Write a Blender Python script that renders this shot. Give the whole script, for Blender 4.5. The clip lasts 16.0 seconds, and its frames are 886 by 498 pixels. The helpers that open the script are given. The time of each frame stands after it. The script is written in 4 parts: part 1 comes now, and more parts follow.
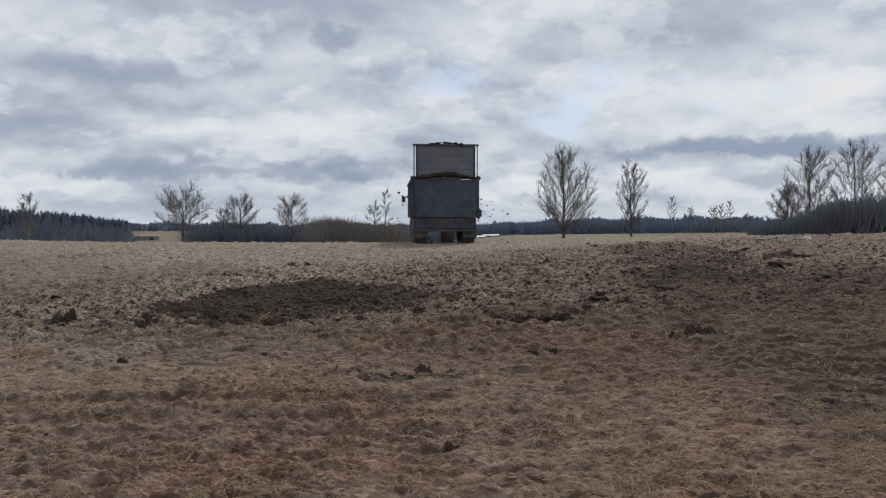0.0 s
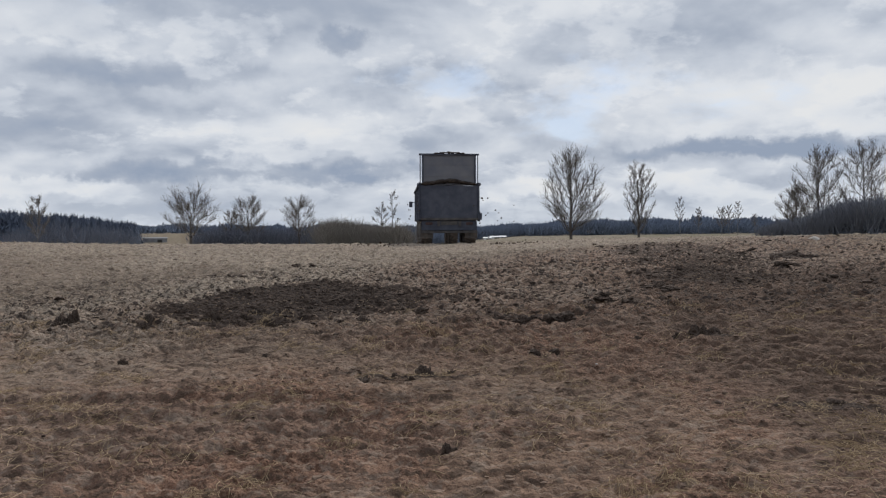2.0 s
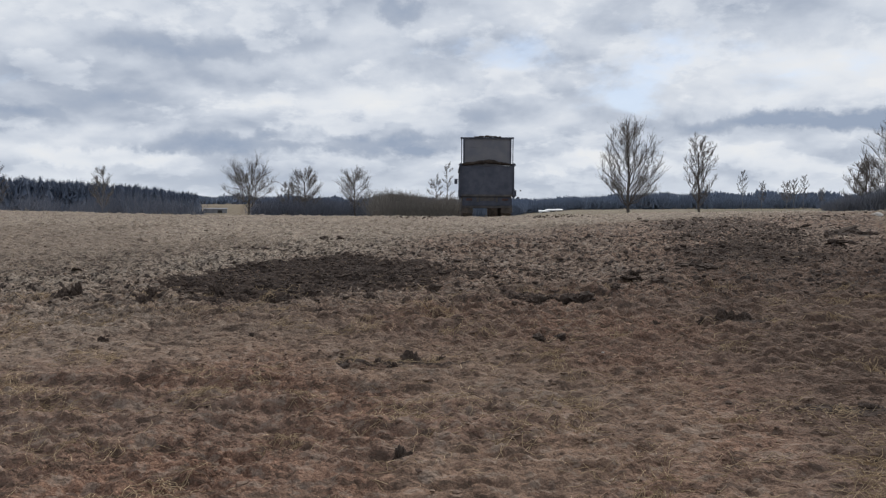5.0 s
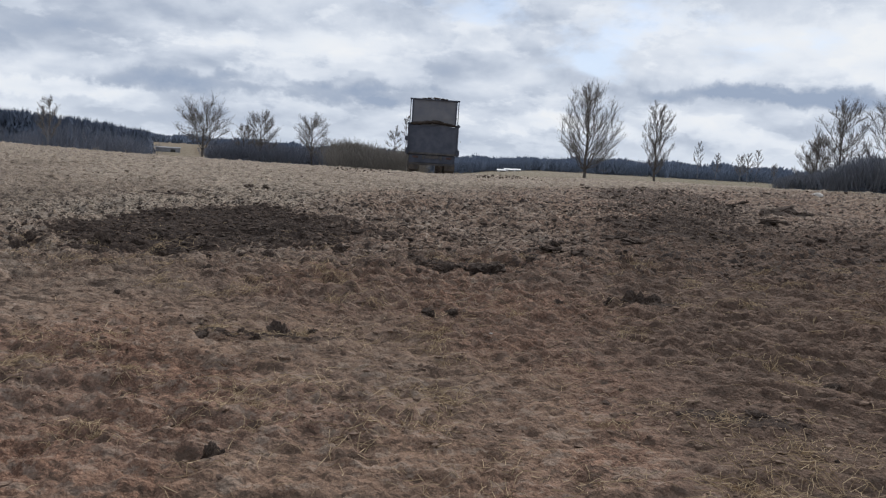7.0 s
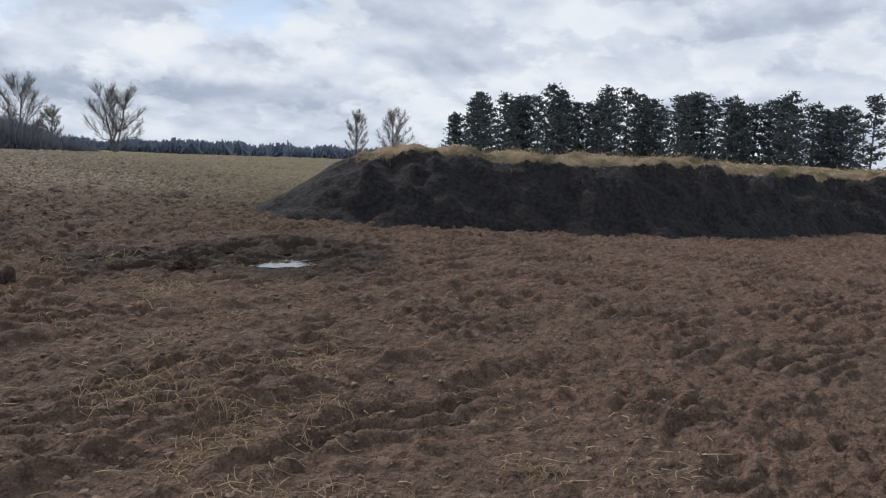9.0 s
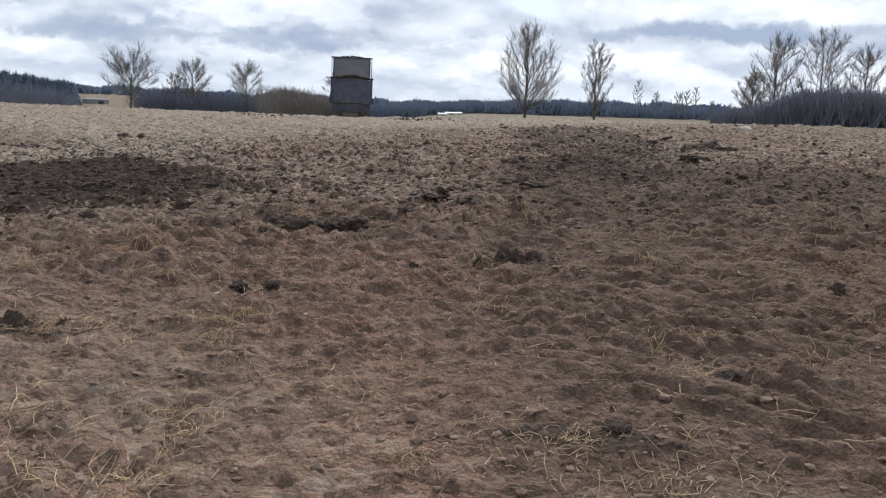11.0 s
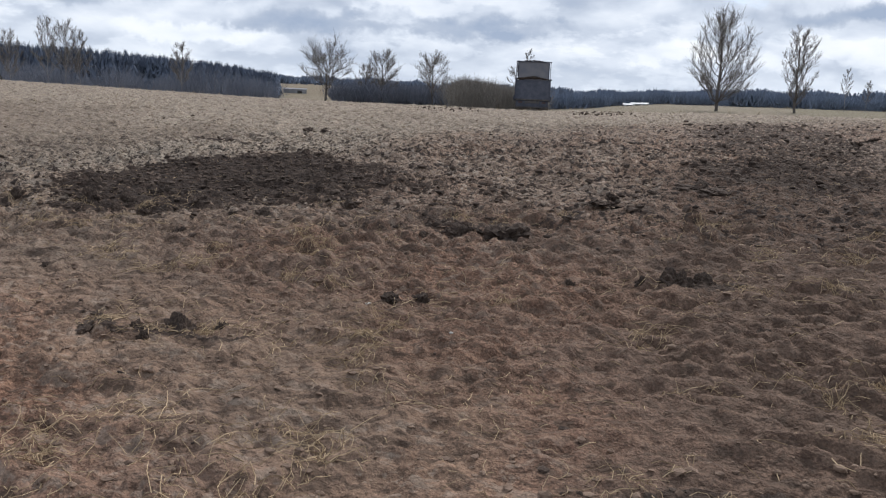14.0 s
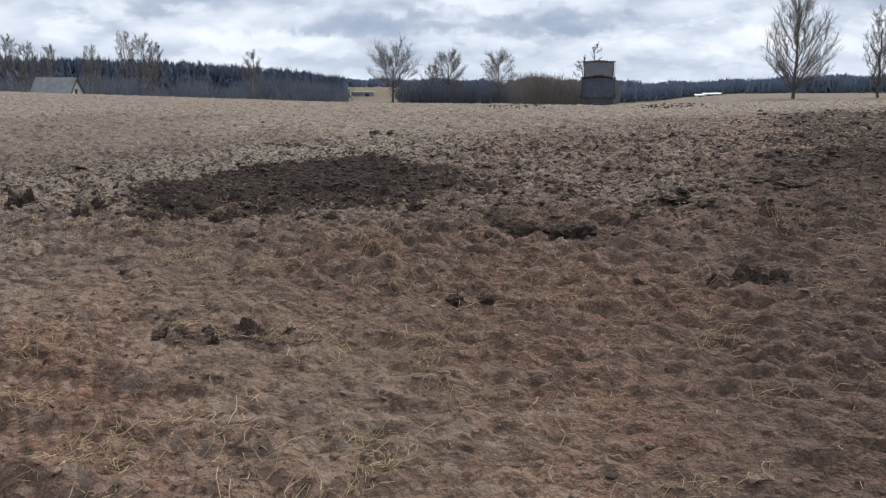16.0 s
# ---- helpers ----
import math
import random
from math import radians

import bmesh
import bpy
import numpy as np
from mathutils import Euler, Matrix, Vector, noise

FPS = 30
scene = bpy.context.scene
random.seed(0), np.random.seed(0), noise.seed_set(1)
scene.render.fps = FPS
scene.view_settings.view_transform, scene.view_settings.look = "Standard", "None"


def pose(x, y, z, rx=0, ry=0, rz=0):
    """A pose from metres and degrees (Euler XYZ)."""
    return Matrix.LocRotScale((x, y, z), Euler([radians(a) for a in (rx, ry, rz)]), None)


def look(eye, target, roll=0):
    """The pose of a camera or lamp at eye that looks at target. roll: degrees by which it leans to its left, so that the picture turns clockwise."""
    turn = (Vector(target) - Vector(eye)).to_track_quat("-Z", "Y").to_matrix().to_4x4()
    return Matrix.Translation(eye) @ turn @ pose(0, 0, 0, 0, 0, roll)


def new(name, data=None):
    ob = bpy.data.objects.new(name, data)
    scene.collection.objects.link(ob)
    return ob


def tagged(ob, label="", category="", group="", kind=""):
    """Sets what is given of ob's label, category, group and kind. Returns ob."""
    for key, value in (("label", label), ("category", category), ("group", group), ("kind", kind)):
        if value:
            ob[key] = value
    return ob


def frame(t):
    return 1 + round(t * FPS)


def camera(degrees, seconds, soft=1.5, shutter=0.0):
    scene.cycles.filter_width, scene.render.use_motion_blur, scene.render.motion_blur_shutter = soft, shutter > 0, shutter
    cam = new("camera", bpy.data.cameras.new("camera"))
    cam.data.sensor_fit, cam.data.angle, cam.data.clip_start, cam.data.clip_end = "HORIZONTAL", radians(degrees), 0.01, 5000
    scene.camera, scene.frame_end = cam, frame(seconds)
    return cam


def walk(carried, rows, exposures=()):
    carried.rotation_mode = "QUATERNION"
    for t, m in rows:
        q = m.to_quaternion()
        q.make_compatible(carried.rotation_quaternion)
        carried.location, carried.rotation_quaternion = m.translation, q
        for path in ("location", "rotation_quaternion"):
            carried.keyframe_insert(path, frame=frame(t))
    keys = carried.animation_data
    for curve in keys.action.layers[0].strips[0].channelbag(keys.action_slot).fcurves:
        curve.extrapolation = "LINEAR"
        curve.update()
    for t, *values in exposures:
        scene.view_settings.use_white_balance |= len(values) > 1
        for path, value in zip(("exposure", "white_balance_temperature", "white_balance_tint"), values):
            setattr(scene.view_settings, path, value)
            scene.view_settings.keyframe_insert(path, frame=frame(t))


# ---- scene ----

# ======== camera ========
cam = camera(57.9, 16.0, 1.25)
# seconds, place, yaw, pitch, roll
PATH = [
    (0, -0.001, 0.482, 1.481, -0.00, -1.46, 0.02),
    (0.5, 0.005, 0.500, 1.480, 0.21, -1.37, -0.13),
    (1, 0.012, 0.502, 1.477, 0.30, -1.35, -0.27),
    (1.5, 0.016, 0.502, 1.480, 0.38, -1.38, -0.25),
    (2, 0.064, 0.540, 1.468, 0.53, -1.35, -0.12),
    (2.5, 0.098, 0.657, 1.447, 0.48, -1.15, -0.05),
    (3, 0.134, 0.858, 1.456, 0.26, -1.31, -0.02),
    (3.5, 0.222, 0.962, 1.453, 1.06, -1.55, -0.03),
    (3.7, 0.307, 0.983, 1.459, 3.21, -1.70, -0.24),
    (4.7, 0.590, 1.220, 1.462, 4.60, -2.90, 0.30),
    (5.8, 0.890, 1.533, 1.470, 3.93, -4.46, 0.81),
    (6, 0.991, 1.608, 1.479, 4.05, -4.90, 2.96),
    (6.5, 1.160, 1.755, 1.502, 4.68, -6.39, 3.41),
    (7, 1.218, 2.028, 1.531, 1.35, -6.47, 3.78),
    (7.5, 1.331, 2.223, 1.519, 1.09, -6.43, 3.73),
    (7.8, 1.429, 2.263, 1.541, -9.21, -5.60, 3.73),
    (8, 1.657, 2.452, 1.518, -23.09, -5.27, 3.35),
    (8.2, 1.817, 2.596, 1.536, -40.53, -4.14, 3.04),
    (8.5, 1.900, 2.700, 1.530, -58.0, -4.3, 2.9),
    (9.0, 1.980, 2.830, 1.515, -62.0, -6.0, 2.7),
    (9.6, 2.030, 3.000, 1.500, -41.0, -8.3, 2.4),
    (10.3, 2.062, 3.189, 1.485, -10.62, -9.79, 2.00),
    (10.5, 2.089, 3.232, 1.490, -5.18, -10.02, 1.29),
    (11, 2.112, 3.524, 1.462, -2.68, -10.14, 2.37),
    (11.5, 2.106, 3.711, 1.576, 1.53, -11.10, 2.07),
    (12, 2.150, 3.748, 1.612, 7.01, -11.40, 1.85),
    (12.5, 2.212, 3.774, 1.606, 8.57, -11.37, 2.61),
    (13, 2.238, 3.748, 1.614, 9.21, -11.39, 2.63),
    (13.5, 2.251, 3.746, 1.615, 9.36, -11.34, 2.64),
    (14, 2.251, 3.782, 1.609, 10.12, -11.39, 2.48),
    (14.5, 2.251, 3.794, 1.606, 10.94, -11.42, 2.30),
    (15, 2.254, 3.775, 1.604, 13.01, -11.48, 1.74),
    (15.5, 2.255, 3.783, 1.612, 15.05, -11.55, 1.02),
    (16, 2.281, 3.824, 1.624, 15.19, -11.60, 0.28),
]
walk(cam, [(t, pose(x, y, z, 90 + pitch, 0, yaw) @ pose(0, 0, 0, 0, 0, roll)) for t, x, y, z, yaw, pitch, roll in PATH],
     [(0, -0.11, 6500, 10), (3.7, -0.09, 6500, 10), (6.0, 0.04, 6420, 10), (8.0, 0.06, 6330, 10), (10.3, 0.16, 6360, 10), (11.0, 0.40, 6360, 10), (11.5, 0.54, 6360, 10), (12.2, 0.31, 6330, 10), (16.0, 0.28, 6330, 10)])

# ======== sky and sun ========
SUN_AZ, SUN_EL = 18.0, 38.0          # degrees right of the field's far edge, degrees up


class Nodes:
    """A short way to write node trees."""

    def __init__(self, tree):
        self.tree = tree
        tree.nodes.clear()

    def add(self, kind, ins=None, **props):
        n = self.tree.nodes.new(kind)
        for key, value in props.items():
            setattr(n, key, value)
        for key, value in (ins or {}).items():
            if isinstance(value, bpy.types.NodeSocket):
                self.tree.links.new(value, n.inputs[key])
            else:
                n.inputs[key].default_value = value
        return n

    def math(self, op, a, b=0.0, c=0.0, clamp=False):
        return self.add("ShaderNodeMath", {0: a, 1: b, 2: c}, operation=op, use_clamp=clamp).outputs[0]

    def span(self, v, a, b, lo=0.0, hi=1.0, smooth=True):
        return self.add("ShaderNodeMapRange", {"Value": v, "From Min": a, "From Max": b, "To Min": lo, "To Max": hi},
                        interpolation_type="SMOOTHSTEP" if smooth else "LINEAR").outputs[0]

    def noise(self, vec, scale, detail=4.0, rough=0.55, warp=0.0):
        return self.add("ShaderNodeTexNoise", {"Vector": vec, "Scale": scale, "Detail": detail, "Roughness": rough, "Distortion": warp}).outputs[0]

    def mix(self, f, a, b, mode="MIX"):
        n = self.add("ShaderNodeMix", {0: f}, data_type="RGBA", blend_type=mode)
        for sock, value in ((n.inputs[6], a), (n.inputs[7], b)):
            if isinstance(value, bpy.types.NodeSocket):
                self.tree.links.new(value, sock)
            else:
                sock.default_value = (*value, 1.0)
        return n.outputs[2]


def build_world():
    world = bpy.data.worlds.new("sky")
    scene.world = world
    world.use_nodes = True
    n = Nodes(world.node_tree)
    sky = n.add("ShaderNodeTexSky", sky_type="NISHITA", sun_disc=False, sun_elevation=radians(SUN_EL), sun_rotation=radians(SUN_AZ))
    blue = n.mix(1.0, sky.outputs[0], (0.12, 0.12, 0.12), "MULTIPLY")
    way = n.add("ShaderNodeTexCoord").outputs["Generated"]
    up = n.math("MAXIMUM", n.add("ShaderNodeSeparateXYZ", {0: way}).outputs[2], 0.0)

    xyz = n.add("ShaderNodeSeparateXYZ", {0: way})
    lift = n.math("ADD", up, 0.36)
    plan = n.add("ShaderNodeCombineXYZ", {0: n.math("DIVIDE", xyz.outputs[0], lift), 1: n.math("DIVIDE", xyz.outputs[1], lift), 2: 0.0}).outputs[0]

    def layer(x, y, size=1.0):
        """The cloud deck seen in perspective, moved to another place of the noise."""
        return n.add("ShaderNodeMapping", {"Vector": plan, "Location": (x, y, 0.0), "Scale": (size, size, size)}).outputs[0]

    def spot(az, el, wide):
        """A soft round region of the sky, 1 in its middle."""
        a, e = radians(az), radians(el)
        d = n.add("ShaderNodeVectorMath", {0: way, 1: (math.sin(a) * math.cos(e), math.cos(a) * math.cos(e), math.sin(e))}, operation="DOT_PRODUCT").outputs["Value"]
        return n.span(d, math.cos(radians(wide)), 1.0)

    a, b = n.noise(layer(4.1, 1.3), 2.3, 8.0, 0.50, 0.1), n.noise(layer(4.1, 1.3, 0.965), 2.3, 8.0, 0.50, 0.1)
    wide = n.noise(layer(8.0, 3.0), 1.15, 5.0, 0.55, 0.1)
    puff = n.span(n.noise(layer(1.2, 6.4), 3.6, 10.0, 0.58, 0.0), 0.50, 0.57)
    rim = n.math("MULTIPLY", n.math("SUBTRACT", a, b), 1.15)
    tone = n.math("ADD", n.math("ADD", n.math("MULTIPLY", a, 0.42), n.math("MULTIPLY", wide, 0.58)), rim)
    tone = n.math("ADD", tone, n.math("MULTIPLY", n.math("SUBTRACT", puff, 0.12), 0.12))
    for az, el, size, gain in ((33, 10, 12, 0.06), (-17, 9, 9, 0.03), (-3, 11, 6, -0.05), (12, 14.5, 11, -0.06), (-26, 13, 10, -0.07), (2, 16, 10, -0.03)):
        tone = n.math("ADD", tone, n.math("MULTIPLY", spot(az, el, size), gain))
    # flat-based cloud banks low over the land: degrees right, degrees up, half length, half height, gain
    ragged = n.math("MULTIPLY", n.math("SUBTRACT", n.noise(way, 9.0, 7.0, 0.6), 0.5), 5.0)
    fine_rag = n.math("MULTIPLY", n.math("SUBTRACT", n.noise(way, 26.0, 6.0, 0.6), 0.5), 2.4)
    right_of = n.math("ADD", n.math("MULTIPLY", n.math("ARCTAN2", xyz.outputs[0], xyz.outputs[1]), 57.3), n.math("MULTIPLY", ragged, 2.0))
    over = n.math("ADD", n.math("MULTIPLY", n.math("ARCSINE", xyz.outputs[2]), 57.3), n.math("ADD", n.math("MULTIPLY", ragged, 0.55), fine_rag))
    for az, el, wide_by, high_by, gain in ((17, 8.3, 11, 2.6, 0.20), (21, 5.3, 9, 0.75, -0.30), (-14, 4.0, 12, 0.95, -0.22), (-27, 3.0, 5, 0.8, 0.24), (-7.2, 13.4, 2.2, 1.0, -0.22),
                                           (0, 10.2, 7, 1.9, -0.14), (4.5, 2.7, 3.5, 0.8, 0.20), (12, 2.4, 9, 0.7, 0.12), (-20, 10.5, 9, 1.0, -0.12), (-12, 7.3, 9, 1.3, 0.10), (36, 4.4, 8, 0.8, -0.18), (38, 7.0, 9, 1.6, 0.18), (52, 6.0, 8, 1.2, 0.14), (-34, 5.2, 6, 0.9, -0.16)):
        d = n.math("SQRT", n.math("ADD", n.math("POWER", n.math("DIVIDE", n.math("SUBTRACT", right_of, az), wide_by), 2.0), n.math("POWER", n.math("DIVIDE", n.math("SUBTRACT", over, el), high_by), 2.0)))
        tone = n.math("ADD", tone, n.math("MULTIPLY", n.span(d, 1.25, 0.45), gain))
    shade = n.add("ShaderNodeValToRGB", {0: n.span(tone, 0.20, 0.86, smooth=False)})
    ramp = shade.color_ramp
    ramp.elements[0].position, ramp.elements[0].color = 0.0, (0.32, 0.385, 0.50, 1)
    ramp.elements[1].position, ramp.elements[1].color = 1.0, (0.83, 0.845, 0.86, 1)
    for at, c in ((0.25, (0.42, 0.475, 0.57, 1)), (0.5, (0.60, 0.65, 0.73, 1)), (0.75, (0.76, 0.795, 0.845, 1))):
        ramp.elements.new(at).color = c
    pale = n.mix(n.span(up, 0.0, 0.07, 0.45, 0.0), shade.outputs[0], (0.68, 0.73, 0.80))
    gap = n.noise(layer(3.0, 9.0), 1.7, 7.0, 0.55, 0.2)
    for az, el, size in ((46, 12.5, 6), (33, 9.5, 5)):
        gap = n.math("ADD", gap, n.math("MULTIPLY", spot(az, el, size), 0.14))
    cover = n.math("SUBTRACT", 1.0, n.math("MULTIPLY", n.span(gap, 0.60, 0.70), 0.75))
    seen = n.mix(cover, n.mix(0.75, blue, (0.50, 0.64, 0.88)), pale)
    bg = n.add("ShaderNodeBackground", {"Color": seen, "Strength": 1.0})
    out = n.add("ShaderNodeOutputWorld")
    world.node_tree.links.new(bg.outputs[0], out.inputs[0])


build_world()
sun_data = bpy.data.lights.new("sun", "SUN")
sun_data.energy, sun_data.angle, sun_data.color = 2.4, radians(5), (1.0, 0.94, 0.88)
sun = new("sun", sun_data)
sun.matrix_world = look((300 * math.sin(radians(SUN_AZ)), 300 * math.cos(radians(SUN_AZ)), 300 * math.tan(radians(SUN_EL))), (0, 0, 0))


# ======== materials ========
def material(name, build):
    m = bpy.data.materials.new(name)
    m.use_nodes = True
    n = Nodes(m.node_tree)
    values = build(n)
    bsdf = n.add("ShaderNodeBsdfPrincipled", values)
    out = n.add("ShaderNodeOutputMaterial")
    m.node_tree.links.new(bsdf.outputs[0], out.inputs[0])
    return m


def place_of(n):
    return n.add("ShaderNodeTexCoord").outputs["Object"]


def bump(n, height, strength=0.4, distance=0.02):
    return n.add("ShaderNodeBump", {"Height": height, "Strength": strength, "Distance": distance}).outputs[0]


def rough_stuff(name, dark, light, scale=8.0, roughness=0.9, metal=0.0, relief=0.3, size=0.02, spec=0.3, wet=None):
    """A rough surface of two tones at two scales, with fine relief."""
    def build(n):
        p = place_of(n)
        a, b = n.noise(p, scale, 5.0, 0.6), n.noise(p, scale * 0.17, 3.0, 0.5)
        f = n.span(n.math("ADD", n.math("MULTIPLY", a, 0.6), n.math("MULTIPLY", b, 0.4)), 0.35, 0.65)
        out = {"Base Color": n.mix(f, dark, light), "Roughness": roughness, "Metallic": metal, "Specular IOR Level": spec,
               "Normal": bump(n, n.noise(p, scale * 4, 4.0, 0.6), relief, size)}
        return out
    return material(name, build)


def twig_stuff(name, dark, light):
    def build(n):
        r = n.add("ShaderNodeNewGeometry").outputs["Random Per Island"]
        return {"Base Color": n.mix(r, dark, light), "Roughness": 0.85, "Specular IOR Level": 0.2}
    return material(name, build)


def ground_stuff():
    def build(n):
        p = n.add("ShaderNodeNewGeometry").outputs["Position"]
        dung, damp, pale, green, crumb, wet, sand = (n.add("ShaderNodeAttribute", attribute_name=k).outputs["Fac"] for k in ("dung", "damp", "pale", "green", "crumb", "wet", "sand"))
        coarse, mid, fine, grit = n.noise(p, 0.4, 4.0), n.noise(p, 2.4, 5.0, 0.6), n.noise(p, 13.0, 5.0, 0.68), n.noise(p, 75.0, 3.0, 0.65)
        soil = n.mix(n.span(mid, 0.35, 0.65), (0.098, 0.063, 0.047), (0.188, 0.128, 0.097))
        soil = n.mix(n.span(fine, 0.50, 0.60), soil, (0.285, 0.195, 0.142))
        pebbly = n.noise(p, 32.0, 4.0, 0.65)
        soil = n.mix(n.math("MULTIPLY", n.span(pebbly, 0.47, 0.40), 0.45), soil, (0.05, 0.033, 0.025))
        soil = n.mix(n.math("MULTIPLY", n.span(pebbly, 0.56, 0.62), 0.3), soil, (0.33, 0.25, 0.195))
        soil = n.mix(n.math("MULTIPLY", n.span(grit, 0.50, 0.42), 0.45), soil, (0.055, 0.038, 0.030))
        soil = n.mix(n.math("MULTIPLY", n.span(grit, 0.57, 0.63), 0.4), soil, (0.38, 0.29, 0.21))
        soil = n.mix(n.math("MULTIPLY", n.span(coarse, 0.40, 0.60), 0.65), soil, n.mix(n.span(fine, 0.4, 0.6), (0.125, 0.105, 0.090), (0.22, 0.188, 0.16)))
        soil = n.mix(1.0, soil, (1.33, 1.12, 1.015), "MULTIPLY")
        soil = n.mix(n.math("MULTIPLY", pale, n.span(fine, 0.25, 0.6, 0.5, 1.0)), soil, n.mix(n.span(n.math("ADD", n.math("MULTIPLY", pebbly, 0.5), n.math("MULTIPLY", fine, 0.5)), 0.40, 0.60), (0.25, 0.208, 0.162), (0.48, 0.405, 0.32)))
        soil = n.mix(n.math("MULTIPLY", damp, 0.86), soil, n.mix(n.span(n.math("ADD", n.math("MULTIPLY", fine, 0.6), n.math("MULTIPLY", grit, 0.4)), 0.40, 0.62), (0.056, 0.036, 0.027), (0.195, 0.129, 0.093)))
        soil = n.mix(n.math("MULTIPLY", green, n.span(mid, 0.35, 0.6, 0.55, 0.92)), soil, n.mix(fine, (0.12, 0.115, 0.06), (0.21, 0.185, 0.115)))
        soil = n.mix(n.math("MULTIPLY", sand, 0.5), soil, n.mix(n.span(n.math("ADD", n.math("MULTIPLY", mid, 0.6), n.math("MULTIPLY", grit, 0.4)), 0.38, 0.62), (0.150, 0.104, 0.074), (0.27, 0.194, 0.138)))
        flake = n.noise(n.add("ShaderNodeMapping", {"Vector": p, "Scale": (0.7, 1.25, 1.0)}).outputs[0], 8.5, 6.0, 0.66)
        soil = n.mix(n.math("MULTIPLY", n.span(flake, 0.53, 0.60), n.math("MULTIPLY", n.span(crumb, 0.2, 1.0, 0.35, 0.75), n.span(damp, 0.0, 0.8, 1.0, 0.12))), soil, (0.33, 0.275, 0.222))
        soil = n.mix(n.math("MULTIPLY", n.span(flake, 0.47, 0.41), 0.75), soil, (0.085, 0.059, 0.044))
        speck = n.math("MULTIPLY", n.span(n.math("ADD", n.math("MULTIPLY", fine, 0.7), n.math("MULTIPLY", n.noise(p, 5.0, 4.0, 0.6), 0.3)), 0.50, 0.55), crumb)
        soil = n.mix(speck, soil, (0.05, 0.038, 0.032))
        edge = n.math("ADD", dung, n.math("MULTIPLY", n.math("SUBTRACT", fine, 0.5), 1.6))
        col = n.mix(n.span(edge, 0.40, 0.58), soil, n.mix(n.span(fine, 0.35, 0.7), (0.024, 0.017, 0.014), (0.070, 0.049, 0.038)))
        def lumps(scale, seed):
            far = n.add("ShaderNodeVectorMath", {0: p, 1: (seed, seed * 0.7, 0.0)}, operation="ADD").outputs[0]
            return n.math("MULTIPLY", n.noise(far, scale, 3.0, 0.55), 1.9)
        high = n.math("ADD", n.math("ADD", n.math("MULTIPLY", lumps(5.0, 3.0), 0.52), n.math("MULTIPLY", lumps(12.0, 8.0), 0.36)), n.math("ADD", n.math("MULTIPLY", lumps(27.0, 5.0), 0.15), n.math("MULTIPLY", grit, 0.12)))
        col = n.mix(n.math("MULTIPLY", n.span(wet, 0.3, 0.8), 0.8), col, (0.035, 0.027, 0.022))
        return {"Base Color": col, "Roughness": n.span(wet, 0.45, 1.0, 0.95, 0.8), "Specular IOR Level": n.span(wet, 0.45, 1.0, 0.14, 0.10), "Normal": bump(n, n.math("MULTIPLY", high, n.span(sand, 0.0, 1.0, 1.0, 0.75)), 1.0, 0.105)}
    return material("field_soil", build)


def heap_stuff():
    def build(n):
        p = n.add("ShaderNodeNewGeometry").outputs["Position"]
        dry = n.add("ShaderNodeAttribute", attribute_name="dry").outputs["Fac"]
        fine, mid = n.noise(p, 11.0, 5.0, 0.65), n.noise(p, 1.6, 4.0, 0.6)
        dark = n.mix(n.span(fine, 0.3, 0.7), (0.011, 0.011, 0.013), (0.038, 0.034, 0.034))
        crust = n.mix(n.span(mid, 0.35, 0.65), (0.12, 0.10, 0.055), (0.30, 0.215, 0.135))
        f = n.span(n.math("ADD", dry, n.math("MULTIPLY", n.math("SUBTRACT", fine, 0.5), 0.8)), 0.35, 0.65)
        return {"Base Color": n.mix(f, dark, crust), "Roughness": 0.92, "Specular IOR Level": 0.2, "Normal": bump(n, fine, 1.0, 0.08)}
    return material("manure_heap", build)


MAT_HEAP = heap_stuff()
MAT_GROUND = ground_stuff()
MAT_DUNG = rough_stuff("manure", (0.038, 0.029, 0.024), (0.115, 0.085, 0.068), 14.0, 0.95, relief=0.6, size=0.02, spec=0.12)
MAT_LOAD = rough_stuff("dark_load", (0.030, 0.025, 0.023), (0.085, 0.068, 0.058), 14.0, 0.95, relief=0.6, size=0.02, spec=0.12)
MAT_STRAW = twig_stuff("straw", (0.22, 0.155, 0.092), (0.50, 0.375, 0.235))
MAT_STUBBLE = twig_stuff("stubble", (0.26, 0.20, 0.13), (0.42, 0.345, 0.24))
MAT_BARK = rough_stuff("bark", (0.075, 0.066, 0.06), (0.15, 0.132, 0.12), 3.0)
MAT_TWIG = twig_stuff("twigs", (0.115, 0.10, 0.092), (0.20, 0.178, 0.16))
MAT_BIRCH = rough_stuff("birch_bark", (0.17, 0.165, 0.165), (0.36, 0.35, 0.345), 2.0)
# grey bark tone with distance haze added to it as blue
MAT_HAZY_WOODS = twig_stuff("hazy_bare_woods", (0.125, 0.138, 0.175), (0.20, 0.21, 0.245))
MAT_SCRUB = twig_stuff("scrub_twigs", (0.165, 0.15, 0.135), (0.27, 0.245, 0.215))
# needle colour lifted and blued for the haze before the distant wood
MAT_HAZY_PINE = twig_stuff("pine_wood", (0.085, 0.107, 0.150), (0.110, 0.132, 0.178))
MAT_NEEDLE = twig_stuff("pine_needles", (0.075, 0.094, 0.10), (0.105, 0.125, 0.13))
# dark twigs, their colour shifted to blue to carry the haze
MAT_HAZY_COPSE = twig_stuff("hazy_copse_twigs", (0.13, 0.137, 0.16), (0.20, 0.205, 0.228))
# the blue haze of distance is mixed into this twig colour
MAT_HAZY_FARWOOD = twig_stuff("hazy_far_woods", (0.15, 0.185, 0.25), (0.18, 0.215, 0.28))
